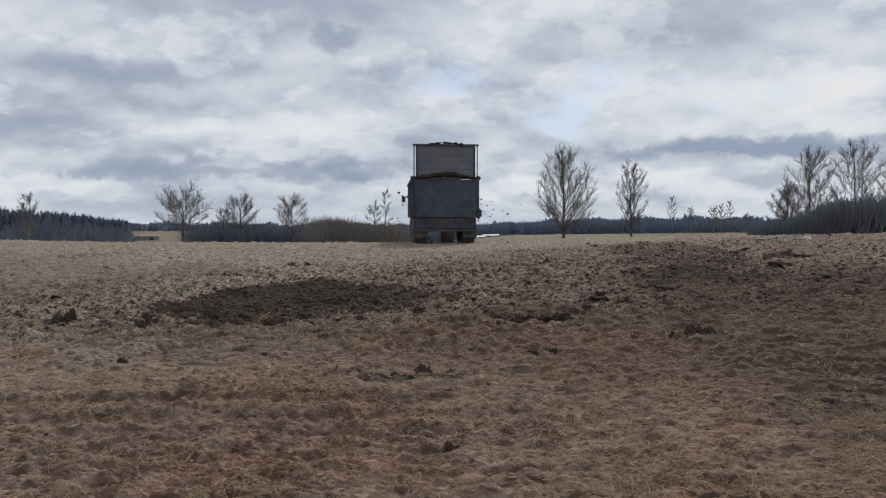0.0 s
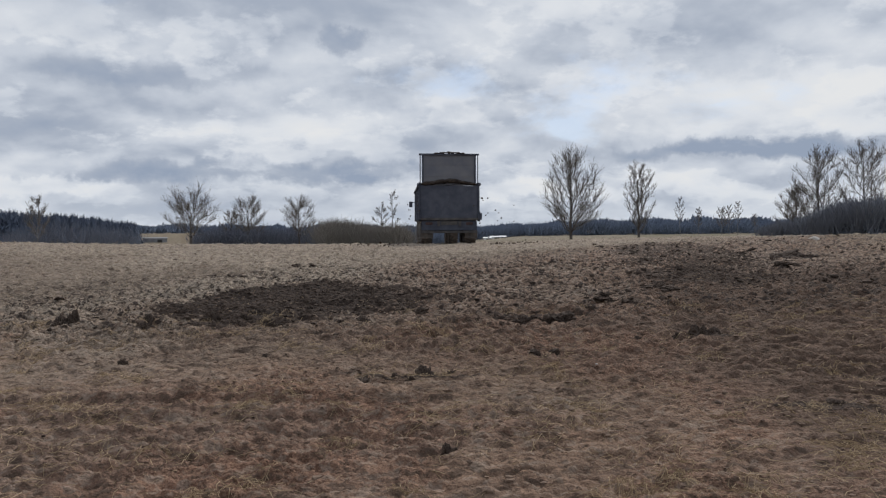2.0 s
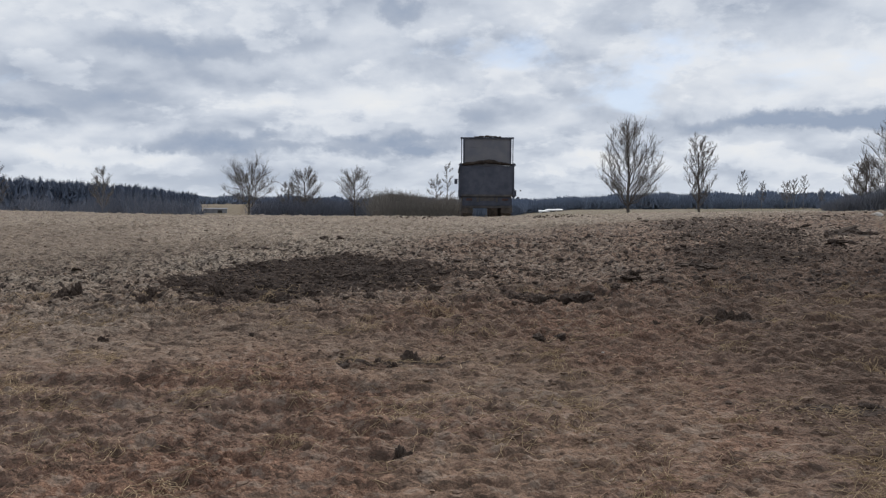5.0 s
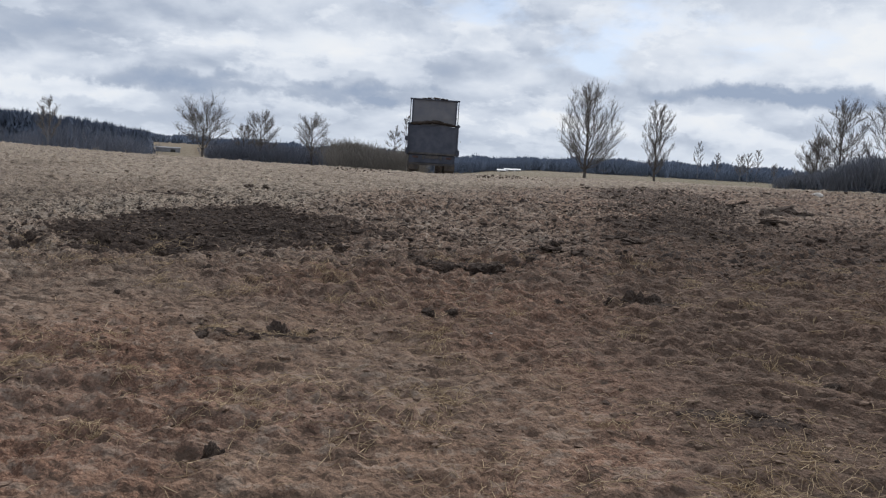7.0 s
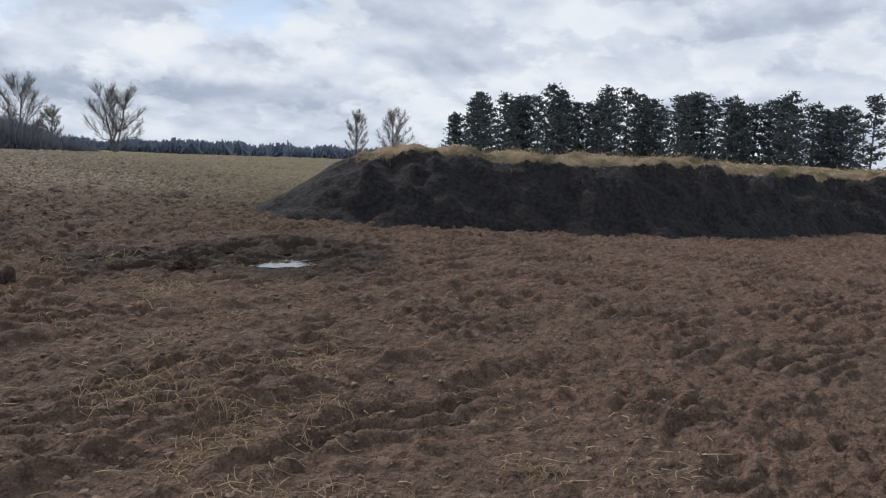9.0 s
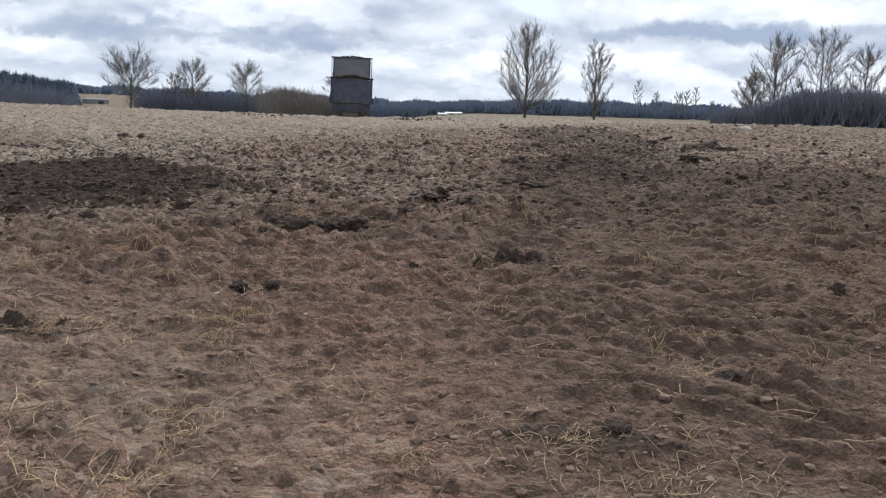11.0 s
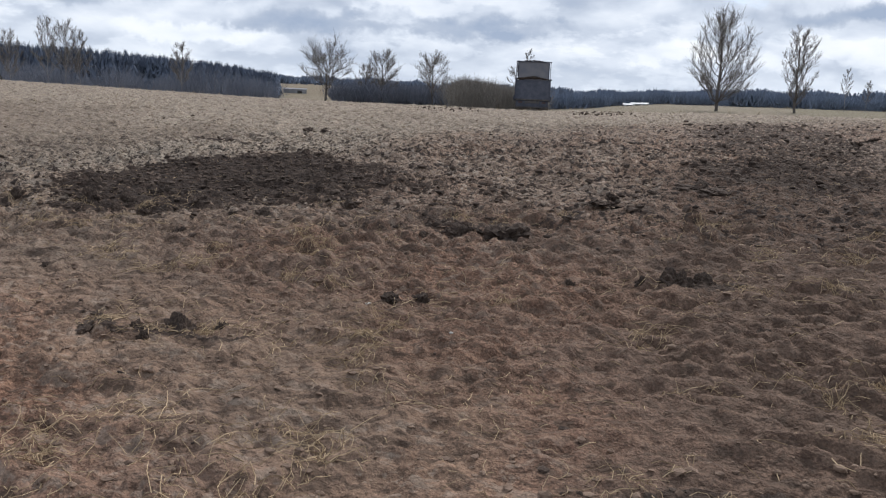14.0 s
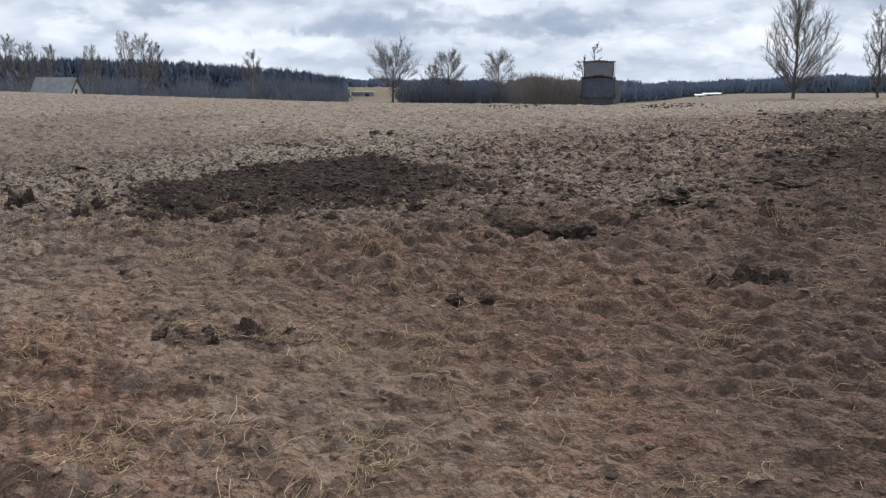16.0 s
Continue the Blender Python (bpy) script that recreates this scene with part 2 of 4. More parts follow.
# worn dark paint, lightened and blued to include the haze over the trailer
MAT_STEEL = rough_stuff("hazed_worn_dark_paint", (0.043, 0.049, 0.070), (0.082, 0.088, 0.113), 3.0, 0.65, relief=0.2, spec=0.4)
MAT_RUSTY = rough_stuff("muddy_steel", (0.065, 0.06, 0.06), (0.13, 0.118, 0.11), 4.0, 0.85)
MAT_BOARD = rough_stuff("grey_board", (0.125, 0.133, 0.160), (0.195, 0.192, 0.20), 1.2, 0.8)
MAT_TYRE = rough_stuff("muddy_tyre", (0.065, 0.057, 0.053), (0.155, 0.128, 0.105), 5.0, 0.9)
MAT_LAMP = rough_stuff("dusty_red_lens", (0.06, 0.03, 0.028), (0.10, 0.06, 0.05), 9.0, 0.6)
MAT_ROOF = rough_stuff("roof_sheet", (0.20, 0.20, 0.21), (0.30, 0.30, 0.31), 0.8)
MAT_PLASTER = rough_stuff("pale_plaster", (0.48, 0.47, 0.45), (0.62, 0.61, 0.58), 1.0)
MAT_DARKWOOD = rough_stuff("dark_trim", (0.04, 0.038, 0.036), (0.08, 0.075, 0.07), 2.0)
MAT_STONE = rough_stuff("pale_stone", (0.35, 0.33, 0.30), (0.55, 0.52, 0.48), 8.0)


def water_stuff():
    def build(n):
        p = place_of(n)
        return {"Base Color": (0.03, 0.026, 0.022, 1), "Roughness": 0.06, "Specular IOR Level": 0.5, "Normal": bump(n, n.noise(p, 6.0, 3.0), 0.12, 0.02)}
    return material("puddle_water", build)


MAT_WATER = water_stuff()


# ======== mesh helpers ========
def link(name, bm, mat, parent=None, label="", smooth=False):
    me = bpy.data.meshes.new(name)
    bm.to_mesh(me)
    bm.free()
    for f in me.polygons:
        f.use_smooth = smooth
    me.materials.append(mat)
    ob = new(name, me)
    if parent:
        ob.parent = parent
    if label:
        ob["label"] = label
    return ob


part = link


def raw(name, verts, faces, mat, parent=None, smooth=False):
    """One mesh object from arrays: verts (n, 3), faces (m, 3 or 4)."""
    me = bpy.data.meshes.new(name)
    verts, faces = np.asarray(verts, dtype=np.float32), np.asarray(faces, dtype=np.int32)
    k = faces.shape[1]
    me.vertices.add(len(verts))
    me.vertices.foreach_set("co", verts.ravel())
    me.loops.add(faces.size)
    me.loops.foreach_set("vertex_index", faces.ravel())
    me.polygons.add(len(faces))
    me.polygons.foreach_set("loop_start", np.arange(0, faces.size, k, dtype=np.int32))
    me.polygons.foreach_set("use_smooth", np.full(len(faces), smooth))
    me.update(calc_edges=True)
    me.materials.append(mat)
    ob = new(name, me)
    if parent:
        ob.parent = parent
    return ob


def box(bm, size, at, turn=None, bevel=0.0):
    m = Matrix.Translation(at) @ (turn or Matrix()) @ Matrix.Diagonal((*size, 1))
    vs = bmesh.ops.create_cube(bm, size=1, matrix=m)["verts"]
    if bevel:
        bmesh.ops.bevel(bm, geom=list({e for v in vs for e in v.link_edges}), offset=bevel, segments=2, affect="EDGES")
    return vs


def rod(bm, a, b, r, sides=8):
    a, b = Vector(a), Vector(b)
    turn = (b - a).to_track_quat("Z", "Y").to_matrix().to_4x4()
    bmesh.ops.create_cone(bm, cap_ends=True, segments=sides, radius1=r, radius2=r, depth=(b - a).length, matrix=Matrix.Translation((a + b) / 2) @ turn)


def empty(name, at, rz=0.0):
    ob = new(name)
    ob.matrix_basis = pose(*at, 0, 0, rz)
    return ob


# ======== noise and the lie of the land ========
def hash2(ix, iy, seed):
    h = (ix.astype(np.int64) * 374761393 + iy.astype(np.int64) * 668265263 + seed * 1442695041) & 0x7FFFFFFF
    h = ((h ^ (h >> 13)) * 1274126177) & 0x7FFFFFFF
    return ((h ^ (h >> 16)) & 0xFFFFFF) / float(0xFFFFFF)


def vnoise(x, y, seed=0):
    ix, iy = np.floor(x), np.floor(y)
    fx, fy = x - ix, y - iy
    fx, fy = fx * fx * (3 - 2 * fx), fy * fy * (3 - 2 * fy)
    a, b, c, d = hash2(ix, iy, seed), hash2(ix + 1, iy, seed), hash2(ix, iy + 1, seed), hash2(ix + 1, iy + 1, seed)
    return a + (b - a) * fx + (c - a) * fy + (a - b - c + d) * fx * fy


def octaves_of(x, y, seed, octaves):
    """Value noise at doubling scales, each turned against the last."""
    for k in range(octaves):
        c, q = math.cos(0.6 + 0.9 * k) * 2 ** k, math.sin(0.6 + 0.9 * k) * 2 ** k
        yield 0.5 ** k, vnoise(c * x - q * y, q * x + c * y, seed + 17 * k)


def fbm(x, y, seed=0, octaves=4):
    rows = list(octaves_of(x, y, seed, octaves))
    return sum(a * v for a, v in rows) / sum(a for a, _ in rows)


def billow(x, y, seed=0, octaves=3):
    """Rounded lumps parted by creases, 0 to 1."""
    rows = list(octaves_of(x, y, seed, octaves))
    return sum(a * np.abs(2 * v - 1) for a, v in rows) / sum(a for a, _ in rows)


def ease(v, a, b):
    t = np.clip((v - a) / (b - a), 0, 1)
    return t * t * (3 - 2 * t)


PROFILE = np.array([(-400, -1.5), (-50, -0.6), (0, -0.12), (4, -0.06), (6, 0.0), (9, 0.09), (12, 0.21), (16, 0.41), (20, 0.62), (25, 0.80), (31, 0.88),
                    (36, 0.83), (43, 0.62), (53, 0.38), (58, 0.20), (64, -0.10), (70, -0.42), (85, -0.9), (120, -1.3), (6000, -1.3)])
_ys = np.arange(-420, 400, 0.5)
_pz = np.convolve(np.pad(np.interp(_ys, PROFILE[:, 0], PROFILE[:, 1]), 5, mode="edge"), np.ones(11) / 11, mode="valid")


def land(x, y):
    """The height of the field, without its clods."""
    x, y = np.asarray(x, float), np.asarray(y, float)
    z = np.interp(y, _ys, _pz)
    near = 1 - ease(y, 14, 26)
    right = np.clip(x, 0, 8) * 0.03 + np.clip(x - 8, 0, 110) * 0.012
    left = np.clip(x, -8, 0) * 0.03 * near + np.clip(-15 - x, 0, 30) * 0.02
    # the valley behind the brow, deepest to the left
    r = np.hypot(x, y)
    dip = ease(y, 66, 130) * (1 - ease(r, 290, 420)) * (1 - ease(x / (np.abs(y) + 1), -0.06, 0.10))
    return z + right + left - 3.3 * dip


# dark patches of spread manure: x, y, half width, half depth, strength
PATCHES = [(-2.9, 14.1, 2.1, 2.9, 1.0), (-1.2, 14.0, 1.6, 2.2, 0.62), (-3.1, 12.5, 1.4, 1.2, 0.75), (0.2, 13.8, 2.2, 2.0, 0.42), (1.4, 13.4, 2.4, 1.5, 0.30), (5.9, 21.0, 2.4, 6.5, 0.56), (5.0, 16.2, 1.7, 2.6, 0.60), (7.8, 15.0, 2.4, 2.6, 0.48),
           (7.9, 19.2, 0.7, 0.35, 0.8), (3.0, 6.6, 0.4, 0.2, 0.6), (-4.7, 18.2, 0.7, 0.15, 0.7), (-0.4, 8.15, 0.8, 0.18, 0.6), (10.9, 10.4, 2.0, 0.8, 0.4), (1.2, 11.5, 0.9, 0.3, 0.6), (3.05, 9.95, 0.45, 0.25, 0.58)]
# old wheel tracks: from, to, half width
RUTS = [(-5.5, 7.5, 0.6, 7.2, 0.20), (-5.5, 6.7, 1.0, 6.75, 0.20), (2.2, 5.6, 9.5, 5.2, 0.28), (3.0, 7.6, 11.0, 6.9, 0.28)]
PUDDLES = [(9.35, 8.75, 0.62, 0.36), (8.75, 9.5, 0.55, 0.22), (10.25, 9.25, 0.55, 0.24), (8.0, 9.95, 0.4, 0.12), (9.6, 9.7, 0.4, 0.12), (8.6, 8.95, 0.35, 0.10), (10.0, 8.7, 0.5, 0.12), (7.6, 9.4, 0.3, 0.09)]


def cover(x, y):
    d = np.zeros_like(x)
    wx, wy = (fbm(x * 1.3, y * 1.3, 5) - 0.5) * 1.6, (fbm(x * 1.3, y * 1.3, 9) - 0.5) * 1.6
    for px, py, a, b, s in PATCHES:
        k = min(1.0, a)
        r = np.hypot((x - px + wx * k) / a, (y - py + wy * k) / b)
        d = np.maximum(d, s * (1 - ease(r, 0.55, 1.15)))
    return d


def sandy(x, y):
    """Where the near soil is worn to smooth sand."""
    return ease(fbm(x * 0.5 + 3, y * 0.5, 91, 3), 0.47, 0.66) * (1 - ease(y, 7.5, 11)) * (1 - ease(x - 0.1 * y + 3 * (fbm(x * 0.7, y * 0.7, 95, 3) - 0.5), 0.6, 3.6))


def relief(x, y):
    """The clods, ruts and lug prints on the field."""
    r = np.hypot(x - 0.6, y)
    close = 1 - ease(r, 45, 90)
    wx, wy = x + 0.16 * (fbm(x * 3, y * 3, 3, 2) - 0.5), y + 0.16 * (fbm(x * 3, y * 3, 4, 2) - 0.5)
    d = cover(x, y)
    track = ease(x - 0.10 * y + 1.2 * (fbm(x * 0.6, y * 0.6, 14, 3) - 0.5), 1.2, 3.2) * (1 - ease(y, 13, 19))
    cloddy = ease(fbm(x * 0.55, y * 0.55, 45, 3), 0.40, 0.62)
    middle = ease(y, 7.5, 12) * (1 - 0.45 * ease(y - 0.75 * x, 18, 25))
    amount = np.clip(0.55 + 0.5 * cloddy + 0.6 * middle, 0, 1.35) * (1 - 0.35 * sandy(x, y))
    swell = fbm(x * 0.8, y * 0.8, 21, 3) - 0.5
    lumps, bits, grains = billow(wx * 2.6, wy * 3.2, 33, 3), billow(wx * 6.5, wy * 7.5, 37, 2), billow(wx * 15, wy * 17, 39, 2)
    chunks = np.maximum(fbm(wx * 4.2, wy * 5.2, 75, 3) - 0.53, 0) / 0.25
    plates = np.tanh(7 * (fbm(wx * 2.3, wy * 4.4, 63, 3) - 0.5)) * 0.5 + np.tanh(9 * (fbm(wx * 5.5, wy * 9.5, 65, 3) - 0.5)) * 0.6
    z = 0.07 * swell + amount * (0.034 * (lumps - 0.33) + 0.036 * plates + 0.050 * (bits - 0.33)) + 0.040 * (0.5 + 0.5 * amount) * (grains - 0.33) + 0.07 * np.sqrt(chunks) * middle * (1 - 0.6 * ease(x - 0.4 * y, 2, 6))
    z = z * (1 - 0.5 * d) + d * (0.02 + 0.14 * np.maximum(fbm(x * 4.5, y * 4.5, 41, 3) - 0.45, 0))
    # tyre lugs pressed into the damp soil
    wave = np.sin((x * 0.36 + y * 0.93) * 31 + 24 * fbm(x * 0.9, y * 0.9, 51, 3) + 9 * fbm(x * 3, y * 3, 53, 3))
    wave = np.tanh(1.3 * wave) * ease(fbm(x * 1.6, y * 2.2, 61, 3), 0.40, 0.58)
    z = z * (1 - 0.2 * track) + (0.14 + 0.86 * track) * (1 - ease(y, 10, 16)) * 0.034 * wave
    for ax, ay, bx, by, w in RUTS:
        l = math.hypot(bx - ax, by - ay)
        ux, uy = (bx - ax) / l, (by - ay) / l
        along, off = (x - ax) * ux + (y - ay) * uy, -(x - ax) * uy + (y - ay) * ux
        off = off - 0.12 * np.sin(along * 0.8)
        k = (1 - ease(np.abs(off) / w, 0.55, 1.0)) * ease(along, 0, 0.8) * (1 - ease(along, l - 0.8, l))
        lugs = np.sin((along + np.abs(off) * 0.7) * 44)
        z = z * (1 - 0.75 * k) + k * (0.008 * np.clip(lugs * 1.6, -1, 1) - 0.026) + 0.026 * np.exp(-((np.abs(off) - w * 1.05) / 0.09) ** 2) * (k > -1) * ease(along, 0, 0.8) * (1 - ease(along, l - 0.8, l))
    for px, py, a, b in PUDDLES:
        z = z - 0.075 * (1 - ease(np.hypot((x - px) / (a * 1.3), (y - py) / (b * 1.3)), 0.5, 1.2))
    return close * z, d, track


def top(x, y):
    z, _, _ = relief(np.asarray([x], float), np.asarray([y], float))
    return float(land(x, y) + z[0])


def build_ground():
    """One sheet, finest near the walk and reaching past the far woods."""
    ang = np.concatenate([np.linspace(-180, -52, 44, endpoint=False), np.linspace(-52, 82, 980, endpoint=False), np.linspace(82, 180, 34, endpoint=False)])
    rad = np.concatenate([[0.01, 1.2], np.geomspace(2.4, 4.5, 60, endpoint=False), np.geomspace(4.5, 20, 500, endpoint=False), np.geomspace(20, 75, 170), np.geomspace(78, 4500, 60)])
    a, r = np.meshgrid(np.radians(ang), rad)
    x, y = 0.6 + r * np.sin(a), r * np.cos(a)
    dz, d, track = relief(x, y)
    z = land(x, y) + dz
    nr, na = r.shape
    i = np.arange(nr * na).reshape(nr, na)
    j = np.roll(i, -1, axis=1)
    faces = np.stack([i[:-1], i[1:], j[1:], j[:-1]], -1).reshape(-1, 4)[:, ::-1]
    ob = raw("ground", np.c_[x.ravel(), y.ravel(), z.ravel()], faces, MAT_GROUND, smooth=True)
    blot = ease(fbm(x * 0.25, y * 0.25, 71), 0.5, 0.7)
    wet = sum(1 - ease(np.hypot((x - px) / (a * 3), (y - py) / (b * 4)), 0.4, 1.2) for px, py, a, b in PUDDLES)
    for name, value in (("dung", d), ("sand", sandy(x, y)), ("wet", np.clip(wet * (0.3 + 1.2 * fbm(x * 3, y * 3, 93)), 0, 1)),
                        ("damp", np.clip(track * 0.95 + 0.45 * blot * (1 - ease(y, 20, 30)) + wet, 0, 1)),
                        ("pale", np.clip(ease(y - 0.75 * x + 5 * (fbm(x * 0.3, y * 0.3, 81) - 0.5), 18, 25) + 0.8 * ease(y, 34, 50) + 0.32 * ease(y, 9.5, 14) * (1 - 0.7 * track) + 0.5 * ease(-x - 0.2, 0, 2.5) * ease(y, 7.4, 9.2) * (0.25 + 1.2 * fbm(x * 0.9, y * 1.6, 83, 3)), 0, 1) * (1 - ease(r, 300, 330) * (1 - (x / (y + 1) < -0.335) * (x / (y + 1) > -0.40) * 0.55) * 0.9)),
                        ("crumb", np.clip(0.35 + 0.65 * ease(y, 9, 13), 0, 1) * (1 - 0.6 * ease(y - 0.75 * x, 19, 27)) * (1 - ease(x - 0.4 * y, 8, 16))),
                        ("green", np.clip(ease(x - 0.2 * y, 5, 15) * ease(y, 9, 16) + ease(y, 60, 110) * 0.7, 0, 1))):
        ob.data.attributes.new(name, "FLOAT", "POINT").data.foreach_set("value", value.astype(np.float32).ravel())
    tagged(ob, "brown trampled field with stubble and dark spread manure", "ground", kind="structure")


build_ground()


# ======== the manure spreader ========
def wheel(parent, x, y, radius, width, lugs=24, face=1):
    bm = bmesh.new()
    m = Matrix.Translation((x, y, radius)) @ pose(0, 0, 0, 0, 90, 0)
    bmesh.ops.create_cone(bm, cap_ends=True, segments=32, radius1=radius, radius2=radius, depth=width, matrix=m)
    bmesh.ops.bevel(bm, geom=[e for e in bm.edges if any(len(f.verts) > 4 for f in e.link_faces)], offset=0.07, segments=3, affect="EDGES")
    for q in range(lugs):
        a = 2 * math.pi * q / lugs
        for side in (-1, 1):
            g = a + side * 0.06
            box(bm, (width * 0.5, 0.05, 0.06), (x + side * width * 0.24, y + radius * math.sin(g), radius + radius * math.cos(g)),
                pose(0, 0, 0, -math.degrees(g), 0, 0) @ pose(0, 0, 0, 0, 0, side * 25))
    w = part("wheel", bm, MAT_TYRE, parent, "mud-covered tyre")
    bm = bmesh.new()
    bmesh.ops.create_cone(bm, cap_ends=True, segments=20, radius1=radius * 0.52, radius2=radius * 0.44, depth=0.1,
                          matrix=Matrix.Translation((x + face * width * 0.46, y, radius)) @ pose(0, 0, 0, 0, 90 * face, 0))
    part("rim", bm, MAT_RUSTY, w)


def plain_part(name, size, at, mat, parent, label="", bevel=0.012, turn=None):
    bm = bmesh.new()
    box(bm, size, at, turn, bevel)
    return part(name, bm, mat, parent, label)


def build_spreader():
    t = empty("manure_spreader", (0, 0, 0))
    tagged(t, "dark mud-caked manure spreader trailer with its tail gate raised", "trailer")
    for sx in (-1, 1):
        for y in (1.35, 2.75):
            wheel(t, sx * 0.94, y, 0.58, 0.52, face=sx)
    for sx in (-0.45, 0.45):
        plain_part("beam", (0.12, 6.4, 0.22), (sx, 3.5, 0.88), MAT_RUSTY, t)
    for y in (1.35, 2.75):
        bm = bmesh.new()
        rod(bm, (-0.75, y, 0.58), (0.75, y, 0.58), 0.07)
        part("axle", bm, MAT_RUSTY, t)
    plain_part("bed", (2.3, 5.6, 0.08), (0, 3.4, 1.08), MAT_RUSTY, t, bevel=0)
    for sx in (-1, 1):
        bm = bmesh.new()
        box(bm, (0.06, 5.6, 1.42), (sx * 1.19, 3.4, 1.83), bevel=0.01)
        for y in np.linspace(0.7, 6.1, 7):
            box(bm, (0.08, 0.1, 1.40), (sx * 1.23, y, 1.83), bevel=0.01)
        part("side_wall", bm, MAT_STEEL, t)
        plain_part("top_rail", (0.14, 5.6, 0.1), (sx * 1.24, 3.4, 2.56), MAT_STEEL, t, bevel=0.02)
    plain_part("front_wall", (2.3, 0.06, 1.9), (0, 6.2, 2.05), MAT_STEEL, t)
    # tail frame: uprights, thin guide rails, top bar, raised gate
    for sx in (-1, 1):
        plain_part("post", (0.10, 0.14, 1.65), (sx * 1.25, 0.5, 1.80), MAT_STEEL, t, bevel=0.02)
        bm = bmesh.new()
        rod(bm, (sx * 1.225, 0.45, 2.5), (sx * 1.225, 0.45, 3.80), 0.021)
        part("guide_rail", bm, MAT_STEEL, t)
        bm = bmesh.new()
        box(bm, (0.075, 0.09, 1.32), (sx * 1.115, 0.5, 3.16), bevel=0.012)
        part("gate_edge", bm, MAT_STEEL, t)
        plain_part("corner_plate", (0.10, 0.3, 0.14), (sx * 1.30, 0.45, 2.54), MAT_STEEL, t, bevel=0.03)
        plain_part("beater_guard", (0.16, 0.45, 0.42), (sx * 1.30, 0.4, 1.18), MAT_STEEL, t, "bulging mud-splashed guard", 0.07)
    plain_part("top_bar", (2.56, 0.1, 0.075), (0, 0.48, 3.815), MAT_STEEL, t, bevel=0.015)
    gate = plain_part("tail_gate", (2.18, 0.05, 1.30), (0, 0.52, 3.15), MAT_BOARD, t, "raised grey steel tail gate", 0.01)
    for z in (2.9, 3.4):
        plain_part("rib", (2.14, 0.012, 0.04), (0, 0.49, z), MAT_BOARD, gate)
    rng = random.Random(4)
    for name, z, n, span, size in (("caked_manure", 3.86, 12, 0.6, 0.055), ("manure_ridge", 2.55, 26, 1.1, 0.11)):
        bm = bmesh.new()
        for k in range(n):
            x = -span + 2 * span * (k + rng.random()) / n
            lift = (1 - abs(x / span)) * (0.04 if size < 0.1 else 0.16)
            vs = bmesh.ops.create_icosphere(bm, subdivisions=2, radius=size * rng.uniform(0.7, 1.4), matrix=Matrix.Translation((x, 0.42 + rng.uniform(-0.05, 0.08), z + lift)) @ Matrix.Diagonal((1.7, 1, 0.6, 1)))["verts"]
            for v in vs:
                v.co += Vector(noise.noise_vector(v.co * 9)) * size * 0.35
        part(name, bm, MAT_LOAD, t, "dark manure caked on steel", True)
    # spreading beaters in the open tail
    for z in (1.45, 2.05):
        bm = bmesh.new()
        rod(bm, (-1.14, 0.72, z), (1.14, 0.72, z), 0.14, 16)
        for k in range(30):
            a, x = k * 1.9, -1.05 + 2.1 * k / 29
            box(bm, (0.09, 0.035, 0.17), (x, 0.72 + 0.2 * math.sin(a), z + 0.2 * math.cos(a)), pose(0, 0, 0, -math.degrees(a), 0, 18))
        part("beater", bm, MAT_STEEL, t, "toothed spreading drum clogged with manure")
    # added dark sheet with straps, standing for the shade inside the opening
    plain_part("dark_tail_sheet", (2.40, 0.035, 1.36), (0, 0.40, 1.80), MAT_STEEL, t, "dark sheet in place of the shaded open tail", 0.01)
    for x in (-0.8, 0.0, 0.8):
        plain_part("sheet_strap", (0.06, 0.008, 1.3), (x, 0.379, 1.8), MAT_STEEL, t, bevel=0.006)
    plain_part("tail_beam", (2.46, 0.16, 0.10), (0, 0.36, 1.07), MAT_RUSTY, t, bevel=0.02)
    plain_part("skirt", (2.36, 0.05, 0.42), (0, 0.42, 0.80), MAT_STEEL, t, "dark splashed skirt plate")
    plain_part("bumper", (2.40, 0.10, 0.09), (0, 0.33, 0.52), MAT_RUSTY, t, bevel=0.02)
    for sx in (-1, 1):
        plain_part("tail_lamp", (0.30, 0.05, 0.11), (sx * 0.86, 0.37, 0.88), MAT_LAMP, t, "dusty red tail lamp", 0.02)
        plain_part("mud_flap", (0.52, 0.02, 0.34), (sx * 0.94, 0.45, 0.42), MAT_TYRE, t, bevel=0.005)
    plain_part("lamp_board", (0.7, 0.03, 0.16), (0, 0.385, 0.90), MAT_RUSTY, t)
    # load
    gx, gy = np.meshgrid(np.linspace(-1.13, 1.13, 30), np.linspace(0.85, 6.1, 60))
    gz = 2.2 + 0.32 * np.cos(gx * 1.25) * (0.75 + 0.5 * fbm(gx * 2, gy * 2, 3)) + 0.2 * (fbm(gx * 5, gy * 5, 4) - 0.5)
    i = np.arange(gx.size).reshape(gx.shape)
    f = np.stack([i[:-1, :-1], i[:-1, 1:], i[1:, 1:], i[1:, :-1]], -1).reshape(-1, 4)
    raw("manure_load", np.c_[gx.ravel(), gy.ravel(), gz.ravel()], f, MAT_LOAD, t, True)["label"] = "heaped dark manure load"
    plain_part("drawbar", (0.2, 1.7, 0.2), (0, 7.2, 0.80), MAT_RUSTY, t)
    return t


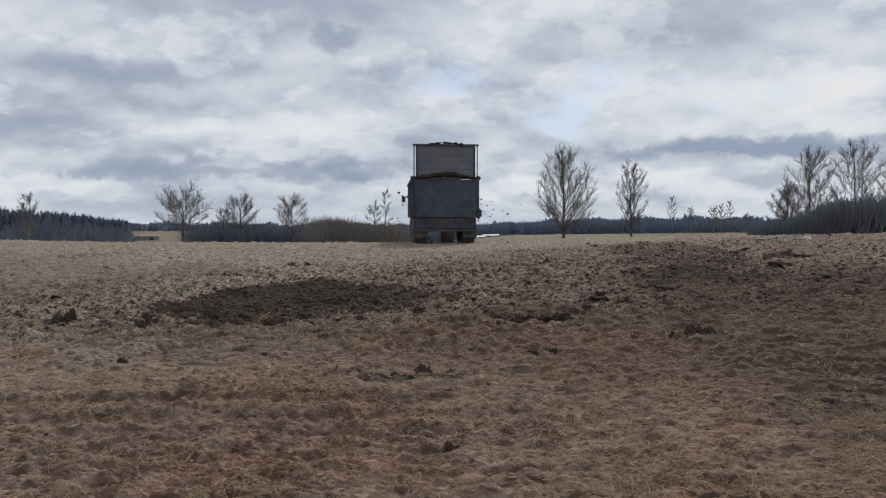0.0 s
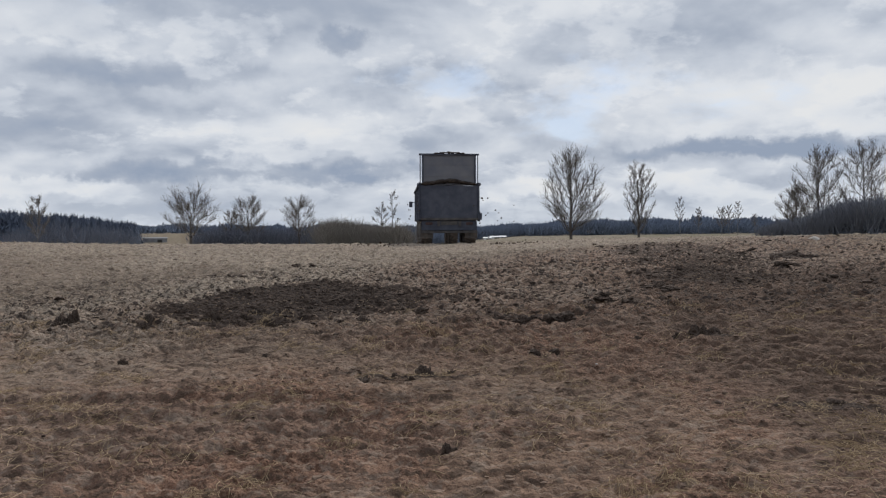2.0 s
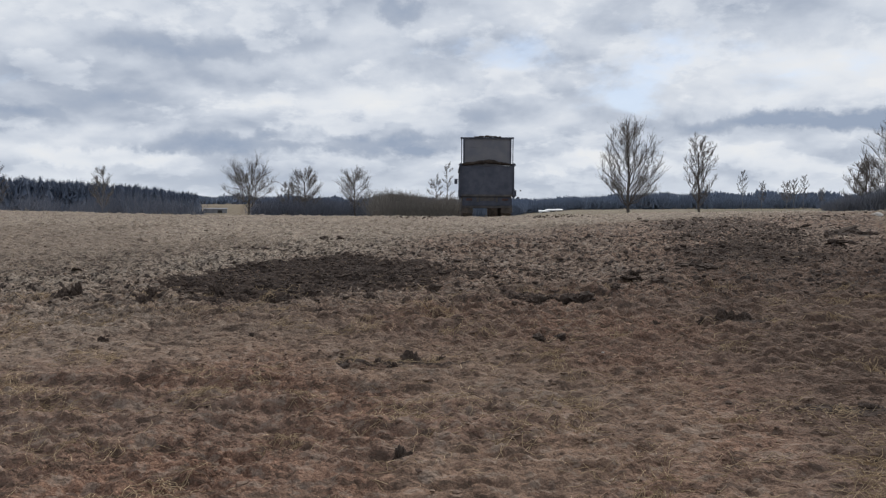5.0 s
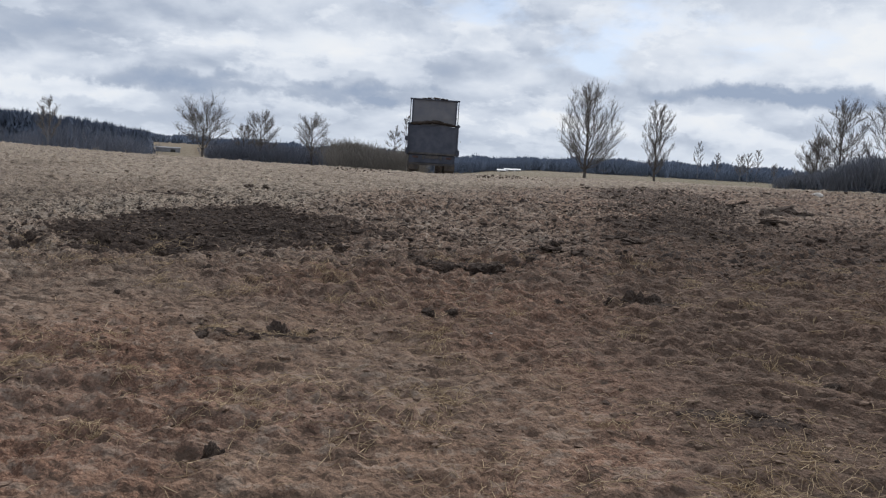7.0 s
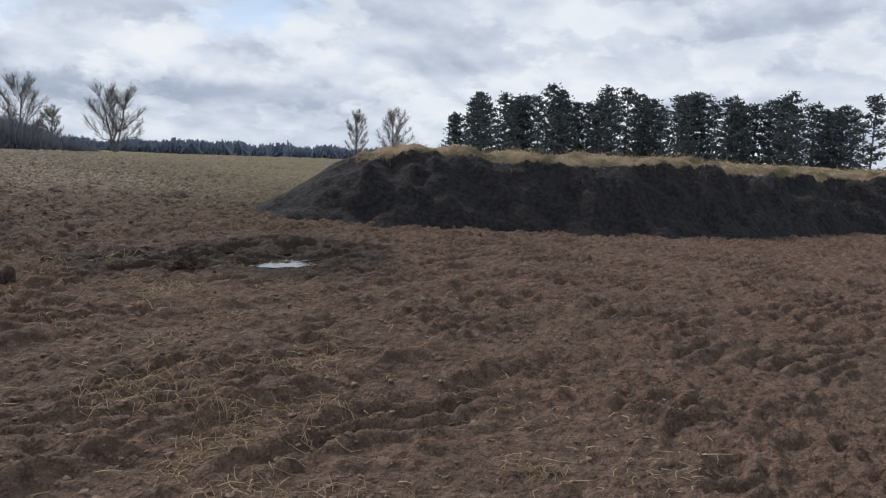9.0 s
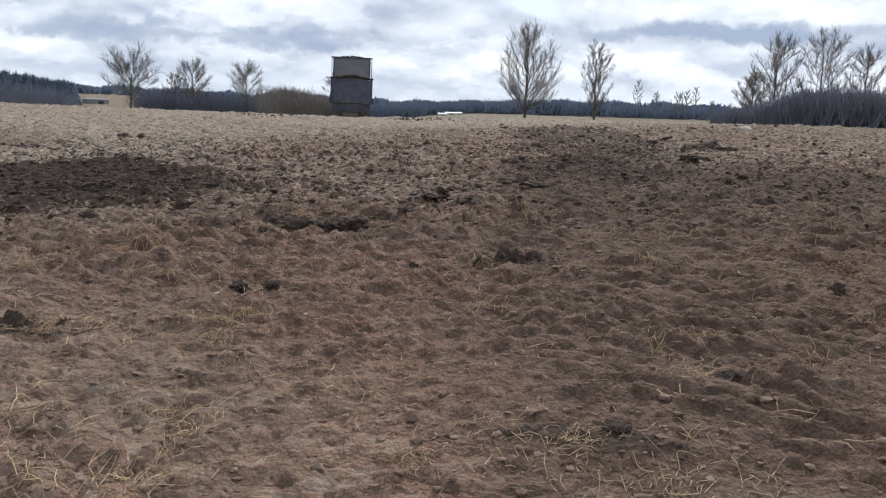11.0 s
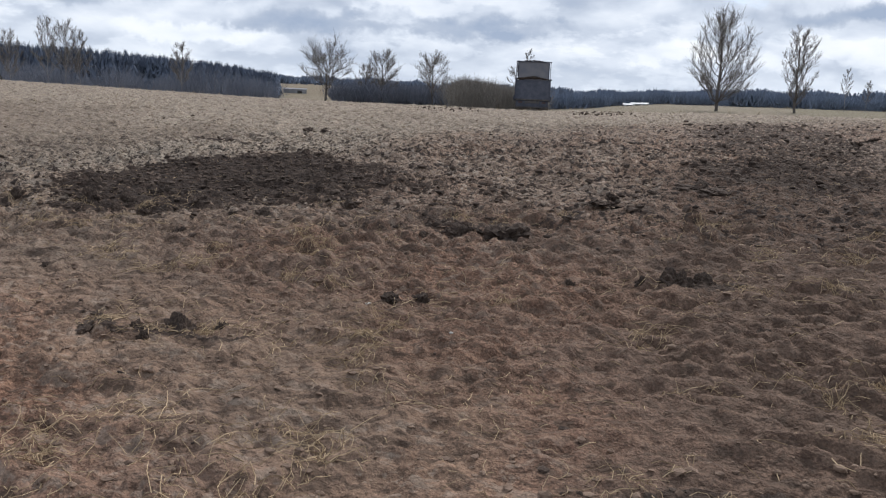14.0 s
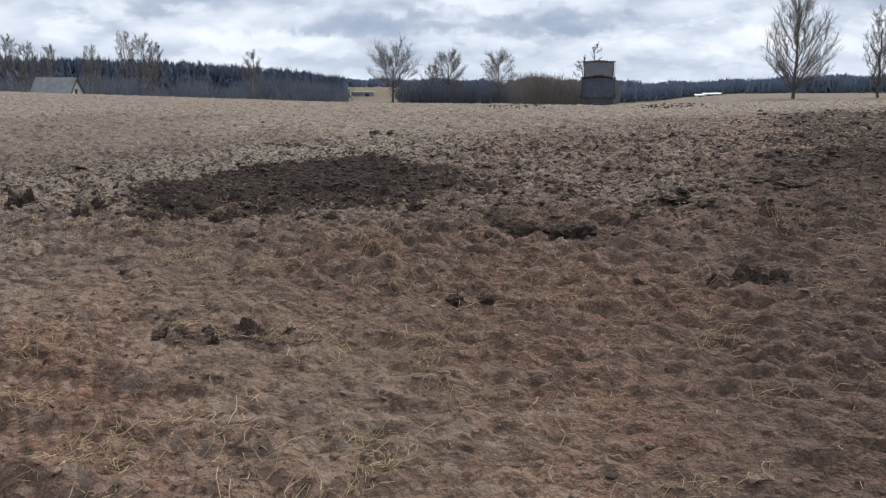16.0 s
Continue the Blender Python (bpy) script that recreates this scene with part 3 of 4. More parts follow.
def build_tractor():
    t = empty("tractor", (0, 0, 0))
    tagged(t, "dark tractor with a cab, towing the manure spreader", "tractor")
    for sx in (-1, 1):
        wheel(t, sx * 0.82, 0.9, 0.80, 0.45, face=sx)
        wheel(t, sx * 0.78, 3.3, 0.58, 0.36, face=sx)
        plain_part("fender", (0.46, 1.5, 0.06), (sx * 0.82, 0.9, 1.68), MAT_STEEL, t, bevel=0.02)
        for y in (0.35, 1.75):
            plain_part("cab_post", (0.08, 0.08, 1.2), (sx * 0.72, y, 2.05), MAT_STEEL, t)
        bm = bmesh.new()
        rod(bm, (sx * 0.76, 1.75, 2.35), (sx * 1.32, 1.6, 2.32), 0.02)
        part("mirror_arm", bm, MAT_STEEL, t)
        plain_part("mirror", (0.18, 0.06, 0.30), (sx * 1.36, 1.6, 2.22), MAT_STEEL, t, "dark wing mirror", 0.02)
    plain_part("roof", (1.6, 1.65, 0.14), (0, 1.05, 2.68), MAT_STEEL, t, bevel=0.05)
    plain_part("cab_base", (1.3, 1.5, 0.7), (0, 1.05, 1.15), MAT_STEEL, t, bevel=0.04)
    plain_part("bonnet", (0.75, 1.9, 0.75), (0, 2.85, 1.25), MAT_STEEL, t, bevel=0.08)
    return t


tractor = build_tractor()
spreader = build_spreader()
# seconds, x, y of the tail
TRAIL = [(0, 0.14, 31.0), (1, 0.09, 32.6), (2, 0.05, 34.1), (3, -0.02, 35.6), (3.7, -0.11, 36.8), (5.5, -0.36, 40.2), (7, -0.61, 43.0), (8, -0.92, 45.4), (9.3, -1.2, 49.0),
         (10.5, -1.45, 52.5), (12, -1.82, 57.4), (13, -2.02, 60.4), (14, -2.28, 63.4), (15, -2.5, 65.8), (16, -2.8, 68.5)]


def trail_point(t):
    ts = [r[0] for r in TRAIL]
    return np.interp(t, ts, [r[1] for r in TRAIL]), np.interp(t, ts, [r[2] for r in TRAIL])


def ride(t, ahead, base):
    """The pose on the field of a vehicle whose tail is so far ahead of the trailer's, with its axles base metres apart."""
    x, y = trail_point(t)
    turn = 4.5
    x, y = x - ahead * math.sin(radians(turn)), y + ahead * math.cos(radians(turn))
    z0, z1 = float(land(x, y + 0.9)), float(land(x, y + 0.9 + base))
    return pose(x, y, z0 - 0.9 * (z1 - z0) / base + 0.02, math.degrees(math.atan2(z1 - z0, base)), 0, turn)


# ======== trees ========
def prisms(segs):
    """Three-sided tapered sticks: rows of x0 y0 z0 r0 x1 y1 z1 r1."""
    s = np.asarray(segs, float)
    a, b = s[:, 0:3], s[:, 4:7]
    d = b - a
    d /= np.maximum(np.linalg.norm(d, axis=1, keepdims=True), 1e-6)
    ref = np.where(np.abs(d[:, 2:3]) > 0.9, [[1.0, 0, 0]], [[0, 0, 1.0]])
    u = np.cross(d, ref)
    u /= np.linalg.norm(u, axis=1, keepdims=True)
    v = np.cross(d, u)
    rows = []
    for base, r in ((a, s[:, 3]), (b, s[:, 7])):
        for k in range(3):
            g = 2 * math.pi * k / 3
            rows.append(base + r[:, None] * (math.cos(g) * u + math.sin(g) * v))
    verts = np.stack(rows, 1).reshape(-1, 3)
    o = np.arange(len(s))[:, None] * 6
    faces = np.concatenate([o + np.array([[k, (k + 1) % 3, 3 + (k + 1) % 3, 3 + k]]) for k in range(3)])
    return verts, faces


def grow(rng, height, spread, trunk=0.25, first=0.2, limbs=20, subs=170, twigs=1250, upright=0.7, egg=0.3, stems=1, fork=0.75):
    """Sticks of a bare tree with an egg-shaped crown: (trunk and limbs), (twigs)."""
    wood, fine = [], []
    mid, half = height * (1 + first) / 2, height * (1 - first) / 2

    def curve(a, b, rise, k, kinks=0.03):
        """Points from a to b, leaving a flat and ending upwards when rise is over 0."""
        t = np.linspace(0, 1, k + 1)[:, None]
        c = a * (1 - t) + b * t
        c[:, 2:] -= rise * t * (1 - t) * np.linalg.norm(b - a)
        c[1:-1] += rng.normal(0, kinks, (k - 1, 3)) * np.linalg.norm(b - a)
        return c

    def sticks(c, r0, r1, out_list):
        r = np.linspace(r0, r1, len(c))
        for k in range(len(c) - 1):
            out_list.append((*c[k], r[k], *c[k + 1], r[k + 1]))

    def side_shoot(c, at, reach, r0, r1, k, lift, out_list):
        """A shoot that leaves the curve c at the share at of its length, aslant and upwards."""
        f = at * (len(c) - 1)
        q = min(int(f), len(c) - 2)
        b, along = c[q] + (c[q + 1] - c[q]) * (f - q), c[q + 1] - c[q]
        d = along / (np.linalg.norm(along) + 1e-6) + rng.normal(0, 0.52, 3)
        d[2] += lift
        d /= np.linalg.norm(d)
        bent = curve(b, b + d * reach, 0.16, k)
        sticks(bent, r0, r1, out_list)
        return bent

    per_limb, per_sub = max(6, round(2.3 * subs / limbs)), max(4, round(0.95 * twigs / subs))
    for st in range(stems):
        off = np.array([0.0, 0.0, 0.0]) if stems == 1 else np.array([(st - 0.5) * spread * 0.8, 0, 0])
        stem = curve(np.zeros(3), np.array([off[0] + rng.normal(0, 0.02) * height, rng.normal(0, 0.02) * height, height * fork]), 0.0, 8, 0.008)
        sticks(stem, trunk, trunk * 0.3, wood)
        n = limbs // stems
        arms = [(stem[2:], 0.7)]
        for k in range(n):
            v = -0.80 + 1.78 * ((k + rng.random()) / n) ** 0.85
            a, share = 2.4 * k + rng.normal(0, 0.35), rng.uniform(0.75, 1.08)
            wide = spread * (0.6 if stems > 1 else 1) * max(0.03, 1 - v * v) ** 0.36 * (1 - egg * v) * share
            e = np.array([wide * math.cos(a), wide * math.sin(a), mid + half * v * (0.9 + 0.1 * share)]) + off * 0.9
            f = np.clip((e[2] - upright * wide * 1.2) / (height * fork), first * 0.7, 0.95)
            p = np.array([np.interp(f * 8, np.arange(9), stem[:, c]) for c in range(3)])
            c = curve(p, e, 0.07, 6)
            sticks(c, trunk * (1 - 0.7 * f) * 0.40, 0.03, wood)
            arms.append((c, 1.0))
        for c, amount in arms:
            for q in range(per_limb):
                at = 0.22 + 0.78 * (q + rng.random()) / per_limb
                reach = spread * 0.54 * (1.12 - 0.72 * at) * rng.uniform(0.5, 1.2) * amount
                sub = side_shoot(c, min(at, 0.99), reach, 0.027, 0.017, 3, 0.55, fine)
                for w in range(per_sub):
                    side_shoot(sub, rng.uniform(0.15, 0.99), spread * 0.23 * rng.uniform(0.5, 1.3), 0.016, 0.010, 2, 0.35, fine)
    return wood, fine


def sit(x, y):
    return (x, y, float(land(x, y)) - 0.05)


def bare_tree(name, at, height, spread, seed, label, bark=None, group="", **how):
    rng = np.random.default_rng(seed)
    wood, fine = (np.array(k, float) for k in grow(rng, height, spread, **how))
    t = empty(name, at)
    v, f = prisms(wood)
    raw("trunk", v, f, bark or MAT_BARK, t)
    v, f = prisms(fine)
    raw("crown", v, f, MAT_TWIG, t)["label"] = "crown of bare twigs"
    return tagged(t, label, "tree", group)


def out(az, dist):
    """A place at so many degrees to the right and metres from the start."""
    return sit(dist * math.sin(radians(az)), 0.5 + dist * math.cos(radians(az)))


def by(px, dist):
    return sit((px - 784) / 1415 * dist, 0.5 + dist)


def tall(at, dist, top_el):
    """The height of a thing at that distance whose top stands so steeply over the eye."""
    return 1.48 + top_el * dist - at[2]


def build_trees():
    row = "bare trees along the field's far edge"

    def plant(name, px, dist, top_px, half_px, seed, label, bark=None, **how):
        at = by(px, dist)
        bare_tree(name, at, tall(at, dist, (405 - top_px) / 1417), half_px * dist / 1417, seed, label, bark, row, **how)

    plant("oak", 324, 235, 330, 50, 1, "broad bare oak with a dark forked trunk beyond the field", trunk=0.5, limbs=22, first=0.28, egg=0.1, upright=0.45, fork=0.5, twigs=1500)
    plant("tree", 426, 245, 347, 34, 2, "bare rounded tree among grey thicket", trunk=0.3, first=0.30, egg=0.3)
    plant("tree", 395, 250, 368, 20, 3, "small bare tree beside a larger one", trunk=0.2, first=0.3, limbs=12, subs=90, twigs=700)
    plant("tree", 517, 245, 347, 31, 4, "bare round-crowned tree above grey thicket", trunk=0.3, first=0.30, egg=0.15)
    plant("birch", 684, 215, 331, 12, 5, "slender bare birch with a pale trunk", MAT_BIRCH, trunk=0.18, first=0.45, limbs=12, subs=60, twigs=330, fork=0.9)
    plant("tree", 661, 220, 353, 15, 6, "bare tree rising from brown scrub", trunk=0.2, first=0.35, limbs=12, subs=70, twigs=500)
    plant("tree", 997, 180, 266, 54, 7, "tall bare ash with a round crown of upswept branches", trunk=0.40, limbs=30, first=0.17, egg=0.38, subs=260, twigs=1900, upright=1.35)
    plant("tree", 1117, 190, 285, 27, 8, "narrow bare tree with upswept branches", trunk=0.34, limbs=26, first=0.17, egg=0.05, subs=190, twigs=1500, upright=1.4)
    for k, (px, peak, half) in enumerate(((1189, 347, 9), (1221, 366, 8), (1275, 362, 9), (1290, 354, 8), (1262, 366, 14), (1320, 377, 6))):
        plant("birch", px, 240, peak, half, 20 + k, "slender bare birch with a pale trunk", MAT_BIRCH, trunk=0.09, first=0.40, limbs=14, subs=80, twigs=420, fork=0.9, upright=1.3)
    # az, distance, top's steepness, half width
    for k, (az, d, el, s) in enumerate(((24.6, 165, 0.0905, 4.9), (27.3, 165, 0.0960, 5.0), (29.6, 168, 0.081, 3.4), (34.2, 165, 0.0755, 4.4), (23.2, 170, 0.050, 3.6),
                                        (35.9, 190, 0.045, 2.4), (39.6, 165, 0.0690, 5.6), (55.3, 200, 0.0612, 3.0), (57.9, 195, 0.0649, 4.2))):
        at = out(az, d)
        bare_tree("tree", at, tall(at, d, el), s, 40 + k, "bare tree above a dark copse" if k < 6 else "bare round-crowned tree standing in the far field", None, row, trunk=0.28, limbs=22, first=0.25, egg=0.25, upright=1.0, stems=2 if k == 6 else 1)
    for k, (az, el, s) in enumerate(((-43.0, 0.0560, 2.3), (-42.0, 0.050, 2.8), (-41.0, 0.042, 3.0), (-39.8, 0.041, 2.4), (-37.4, 0.040, 3.0), (-35.3, 0.058, 3.0), (-34.3, 0.054, 4.0), (-33.5, 0.045, 2.8), (-27.4, 0.037, 3.0))):
        at = out(az, 210)
        bare_tree("birch", at, tall(at, 210, el), s, 60 + k, "bare birch before the dark pine wood", MAT_BIRCH, "birches before the pine wood", trunk=0.10, limbs=22, first=0.38, subs=120, twigs=700, fork=0.9, upright=1.3)


build_trees()


def join(chunks):
    vs, fs, n = [], [], 0
    for v, f in chunks:
        vs.append(v)
        fs.append(f + n)
        n += len(v)
    return np.concatenate(vs), np.concatenate(fs)


def thicket(rng, height, n, thick=0.0075):
    """A small many-stemmed bare bush or young tree, as sticks."""
    segs = []
    for k in range(n):
        a, f = rng.uniform(0, 2 * math.pi), rng.uniform(0, 0.6)
        p = np.array([rng.normal(0, 0.12) * height, rng.normal(0, 0.12) * height, f * height * 0.6])
        lean = rng.uniform(0.15, 0.75)
        d = np.array([math.cos(a) * lean, math.sin(a) * lean, rng.uniform(0.5, 1.3)])
        q = p + d / np.linalg.norm(d) * height * rng.uniform(0.25, 0.5) * (1.15 - f)
        w = thick * height * (1 - 0.6 * f)
        segs.append((*p, w, *q, w * 0.5))
    return segs


def shift(segs, at):
    s = np.array(segs, float)
    s[:, 0:3] += at
    s[:, 4:7] += at
    return s


def woods(name, label, mat, spots, seed, sticks=80, thick=0.0075):
    rng = np.random.default_rng(seed)
    rows = [shift(thicket(rng, h * (0.55 + 0.7 * float(fbm(np.array([at[0] * 0.09]), np.array([at[1] * 0.09]), seed)[0])), sticks, thick), at) for at, h in spots]
    v, f = prisms(np.concatenate(rows))
    return tagged(raw(name, v, f, mat), label, "woods", kind="stuff")


def conifers(name, label, mat, spots, seed, layers=5, per=9):
    """Ragged conifers: whorls of drooping wedges round a stem."""
    rng = np.random.default_rng(seed)
    vs, fs, n = [], [], 0
    for (x, y, z), h, w in spots:
        for k in range(layers):
            f = k / (layers - 1)
            step = 1.0 / layers
            zz, rr = z + h * (1 - step) * f, w * (1.05 - 0.75 * f ** 1.5) * rng.uniform(0.8, 1.2)
            for q in range(per):
                a = 2 * math.pi * (q + rng.uniform(0, 0.7)) / per
                da = 3.0 / per
                r2 = rr * rng.uniform(0.6, 1.15)
                tip = (x + rng.normal(0, 0.3) * rr, y + rng.normal(0, 0.3) * rr, zz + h * step * rng.uniform(0.35, 0.8))
                lo = zz - h * step * rng.uniform(0.3, 1.2)
                vs += [tip, (x + r2 * math.cos(a - da), y + r2 * math.sin(a - da), lo), (x + r2 * math.cos(a + da), y + r2 * math.sin(a + da), lo + 0.03 * h)]
                fs.append((n, n + 1, n + 2))
                n += 3
    return tagged(raw(name, np.array(vs), np.array(fs), mat), label, "woods", kind="stuff")


def build_woods():
    rng = np.random.default_rng(77)

    def strip(az0, az1, d0, d1, n, h0, h1):
        rows = []
        for k in range(n):
            az, d = rng.uniform(az0, az1), rng.uniform(d0, d1)
            rows.append((np.array(out(az, d)), rng.uniform(h0, h1)))
        return rows

    # far wooded ridge all round the view
    spots = []
    for p, h in strip(-50, 92, 640, 720, 2300, 0.9, 1.04):
        az = math.degrees(math.atan2(p[0], p[1]))
        el = np.interp(az, [-30, -20, -4, 2, 8, 15, 25, 40, 46, 52, 60], [0.009, 0.009, 0.007, 0.0065, 0.013, 0.0165, 0.015, 0.014, 0.019, 0.017, 0.016])
        hh = (tall(p, 680, el) + 1.2 * math.sin(az * 1.9)) * h
        spots.append((p, hh, hh * 0.6))
    woods("far_forest", "far forest on the skyline, tinted with blue-grey haze", MAT_HAZY_FARWOOD, [(p, h * 1.55) for p, h, _ in spots], 5, 17, 0.06)
    # pine wood on the rise, getting lower towards the valley
    spots = []
    for p, h in strip(-54, -21.5, 275, 330, 1700, 0.80, 1.03):
        az = math.degrees(math.atan2(p[0], p[1]))
        hh = tall(p, 300, np.interp(az, [-62, -43.5, -33.6, -30, -25.5, -21.7], [0.030, 0.0285, 0.0280, 0.0245, 0.0195, 0.0110])) * h
        spots.append((p, hh * 1.06, hh * 0.30))
    conifers("pine_wood", "dark pine wood behind bare birches", MAT_HAZY_PINE, spots, 6, 5, 15)
    woods("birch_thicket", "grey bare thicket before the pine wood", MAT_HAZY_WOODS, strip(-52, -21.2, 225, 262, 190, 5.0, 15.0), 7, 80, 0.0045)
    woods("low_thicket", "low grey thicket along the field's far edge", MAT_HAZY_WOODS, strip(-17.5, -6.5, 250, 285, 320, 8.0, 12.5), 8)
    woods("brown_scrub", "brown bare scrub beneath birches", MAT_SCRUB, strip(-8.6, -3.3, 205, 225, 230, 8.0, 16.5), 9, 170, 0.0042)
    spots = []
    for p, h in strip(-3.2, 23.5, 296, 325, 620, 0.82, 1.05):
        az = math.degrees(math.atan2(p[0], p[1]))
        spots.append((p, tall(p, 310, np.interp(az, [-3, 2, 6, 10, 16, 24], [0.007, 0.010, 0.0135, 0.0155, 0.0145, 0.013])) * h * 1.45))
    woods("field_edge_wood", "bare wood along the field's far edge, tinted with blue-grey haze", MAT_HAZY_FARWOOD, spots, 10, 46, 0.014)
    # dark copse
    spots = []
    for p, h in strip(21.2, 38.5, 145, 160, 400, 0.8, 1.04):
        az = math.degrees(math.atan2(p[0], p[1]))
        hh = tall(p, 152, np.interp(az, [21.2, 24, 26.5, 28.5, 31, 33, 35, 38.5], [0.0, 0.012, 0.032, 0.036, 0.030, 0.020, 0.012, 0.0])) * h
        spots.append((p, hh, hh * 0.35))
    conifers("copse_firs", "dark young firs within a copse", MAT_HAZY_PINE, [(p, h * 0.8, w) for p, h, w in spots[:160]], 11, 14, 18)
    woods("dark_copse", "dense dark bare copse on a rise", MAT_HAZY_COPSE, [(p, h * 2.3) for p, h, _ in spots], 12, 110, 0.007)


build_woods()


def pine_tree(at, height, seed):
    rng = np.random.default_rng(seed)
    t = empty("pine", at)
    wood, tris = [], []
    wood.append((0, 0, 0, 0.2, 0, 0, height * 0.95, 0.04))
    for k in range(26):
        f = 0.08 + 0.89 * k / 26
        a = 2.4 * k + rng.uniform(-0.4, 0.4)
        reach = height * 0.28 * (1.08 - f) ** 0.7 * rng.uniform(0.6, 1.1)
        e = np.array([math.cos(a) * reach, math.sin(a) * reach, height * f + reach * 0.25])
        wood.append((0, 0, height * f, 0.06, *e, 0.02))
        for c in range(42):
            g = rng.uniform(0.35, 1.05)
            p = np.array([0, 0, height * f]) * (1 - g) + e * g + rng.normal(0, 1, 3) * (0.38, 0.38, 0.16)
            d = rng.normal(0, 1, 3)
            d[2] = abs(d[2]) * 0.5
            d = d / np.linalg.norm(d) * rng.uniform(0.25, 0.5)
            tris.append((*p, 0.11, *(p + d), 0.02))
    v, f = prisms(wood)
    raw("trunk", v, f, MAT_BARK, t)
    v, f = prisms(tris)
    raw("crown", v, f, MAT_NEEDLE, t)["label"] = "layered dark green needles"
    return tagged(t, "tall dark pine behind the manure mound", "tree", "pines behind the heap")


for k, (az, d, h) in enumerate([(61.9 + 1.05 * (q % 26) + (q > 25) * 1.6 + 0.35 * math.sin(q * 2.3), 114 + 6 * math.sin(q * 1.7) + (q > 25) * 9, (7.0, 8.6, 9.6, 10.0)[min(q, 3)] + 0.8 * math.sin(q * 1.3)) for q in range(50)]):
    pine_tree(out(az, d), h, 90 + k)



# ======== farm and distance ========
def build_house():
    at = out(-39.4, 195)
    t = empty("cottage", at, 5)
    tagged(t, "low cottage with a steep grey roof and pale gable", "house")
    bm = bmesh.new()
    w, l, e, r = 3.0, 4.6, 2.4, 6.5
    for x in (-l, l):
        a = [bm.verts.new(p) for p in ((x, -w, 0), (x, w, 0), (x, w, e), (x, 0, r), (x, -w, e))]
        bm.faces.new(a)
    vs = list(bm.verts)
    for i, j in ((0, 1), (1, 2), (0, 4)):
        bm.faces.new((vs[i], vs[j], vs[5 + j], vs[5 + i]))
    part("wall", bm, MAT_PLASTER, t)
    for sy in (-1, 1):
        slope = math.degrees(math.atan2(r - e, w))
        plain_part("roof", (2 * l + 0.8, math.hypot(w, r - e) + 0.6, 0.16), (0, sy * w * 0.54, (e + r) / 2 + 0.02), MAT_ROOF, t, "grey sheet roof", 0.02, pose(0, 0, 0, -sy * slope, 0, 0))
        for sx in (-1, 1):
            plain_part("barge_board", (0.12, math.hypot(w, r - e) + 0.7, 0.3), (sx * (l + 0.42), sy * w * 0.54, (e + r) / 2), MAT_DARKWOOD, t, "dark board along the roof's edge", 0.01, pose(0, 0, 0, -sy * slope, 0, 0))
    for z in (1.4, 3.9):
        win = plain_part("window", (0.08, 0.9, 1.0), (l + 0.02, -0.2, z), MAT_DARKWOOD, t, "small dark window", 0.01)
        plain_part("frame", (0.06, 1.1, 0.1), (l + 0.05, -0.2, z + 0.52), MAT_PLASTER, win, bevel=0.005)


def build_barns():
    for az, d, l, h in ((2.65, 284, 2.6, 0.5), (3.2, 286, 3.2, 0.6), (3.75, 284, 2.0, 0.45), (-20.3, 335, 9.0, 1.6)):
        at = out(az, d)
        t = empty("farm_shed", at, -az)
        tagged(t, "long low white shed far across the valley" if az > 0 else "long low pale shed beside an oak", "shed", "far sheds")
        plain_part("wall", (l, 5.0, h), (0, 0, h / 2), MAT_WHITE if az > 0 else MAT_ROOF, t, bevel=0.02)
        for sy in (-1, 1):
            plain_part("roof", (l + 0.6, 2.8, 0.12), (0, sy * 1.3, h + 0.2), MAT_ROOF if az < 0 else MAT_WHITE, t, "", 0.01, pose(0, 0, 0, -sy * 8, 0, 0))
        plain_part("door", (1.8, 0.1, h * 0.7), (l * 0.2, -2.53, h * 0.35), MAT_DARKWOOD, t, bevel=0.01)


MAT_WHITE = rough_stuff("white_sheeting", (0.72, 0.73, 0.74), (0.82, 0.82, 0.82), 0.6)
build_house()
build_barns()


# ======== the manure heap and its puddles ========
def heap_shape(s, w):
    """Height of the heap over the field: s along its foot, w from the foot inwards."""
    rough = fbm(s * 1.6, w * 1.6, 15, 4) - 0.5
    crest = 1.66 * ease(s, -0.5, 3.9) * (1 - ease(s, 17, 21.5)) * (0.92 + 0.3 * (fbm(s * 0.5, w * 0.2, 8) - 0.5))
    face = ease(w + 0.7 * rough, -0.1, 2.3) ** 0.85
    back = 1 - ease(w, 1.7 + 0.22 * s, 4.0 + 0.36 * s)
    return rough, crest * face * back + (0.26 * rough + 0.2 * np.maximum(fbm(s * 5, w * 5, 25, 3) - 0.45, 0)) * ease(w, -0.2, 0.8) * ease(s, -1.0, 1.6) * back


def heap_bend(s):
    return 0.75 + 0.5 * np.sin(s * 0.55) + 0.5 * (fbm(s * 0.7, s * 0 + 2, 5) - 0.5)


def heap_top(x, y):
    s = (x - 10.7) * 0.80 - (y - 10.3) * 0.60
    w = (x - 10.7) * 0.60 + (y - 10.3) * 0.80 - heap_bend(s)
    return land(x, y) - 0.16 + heap_shape(s, w)[1]


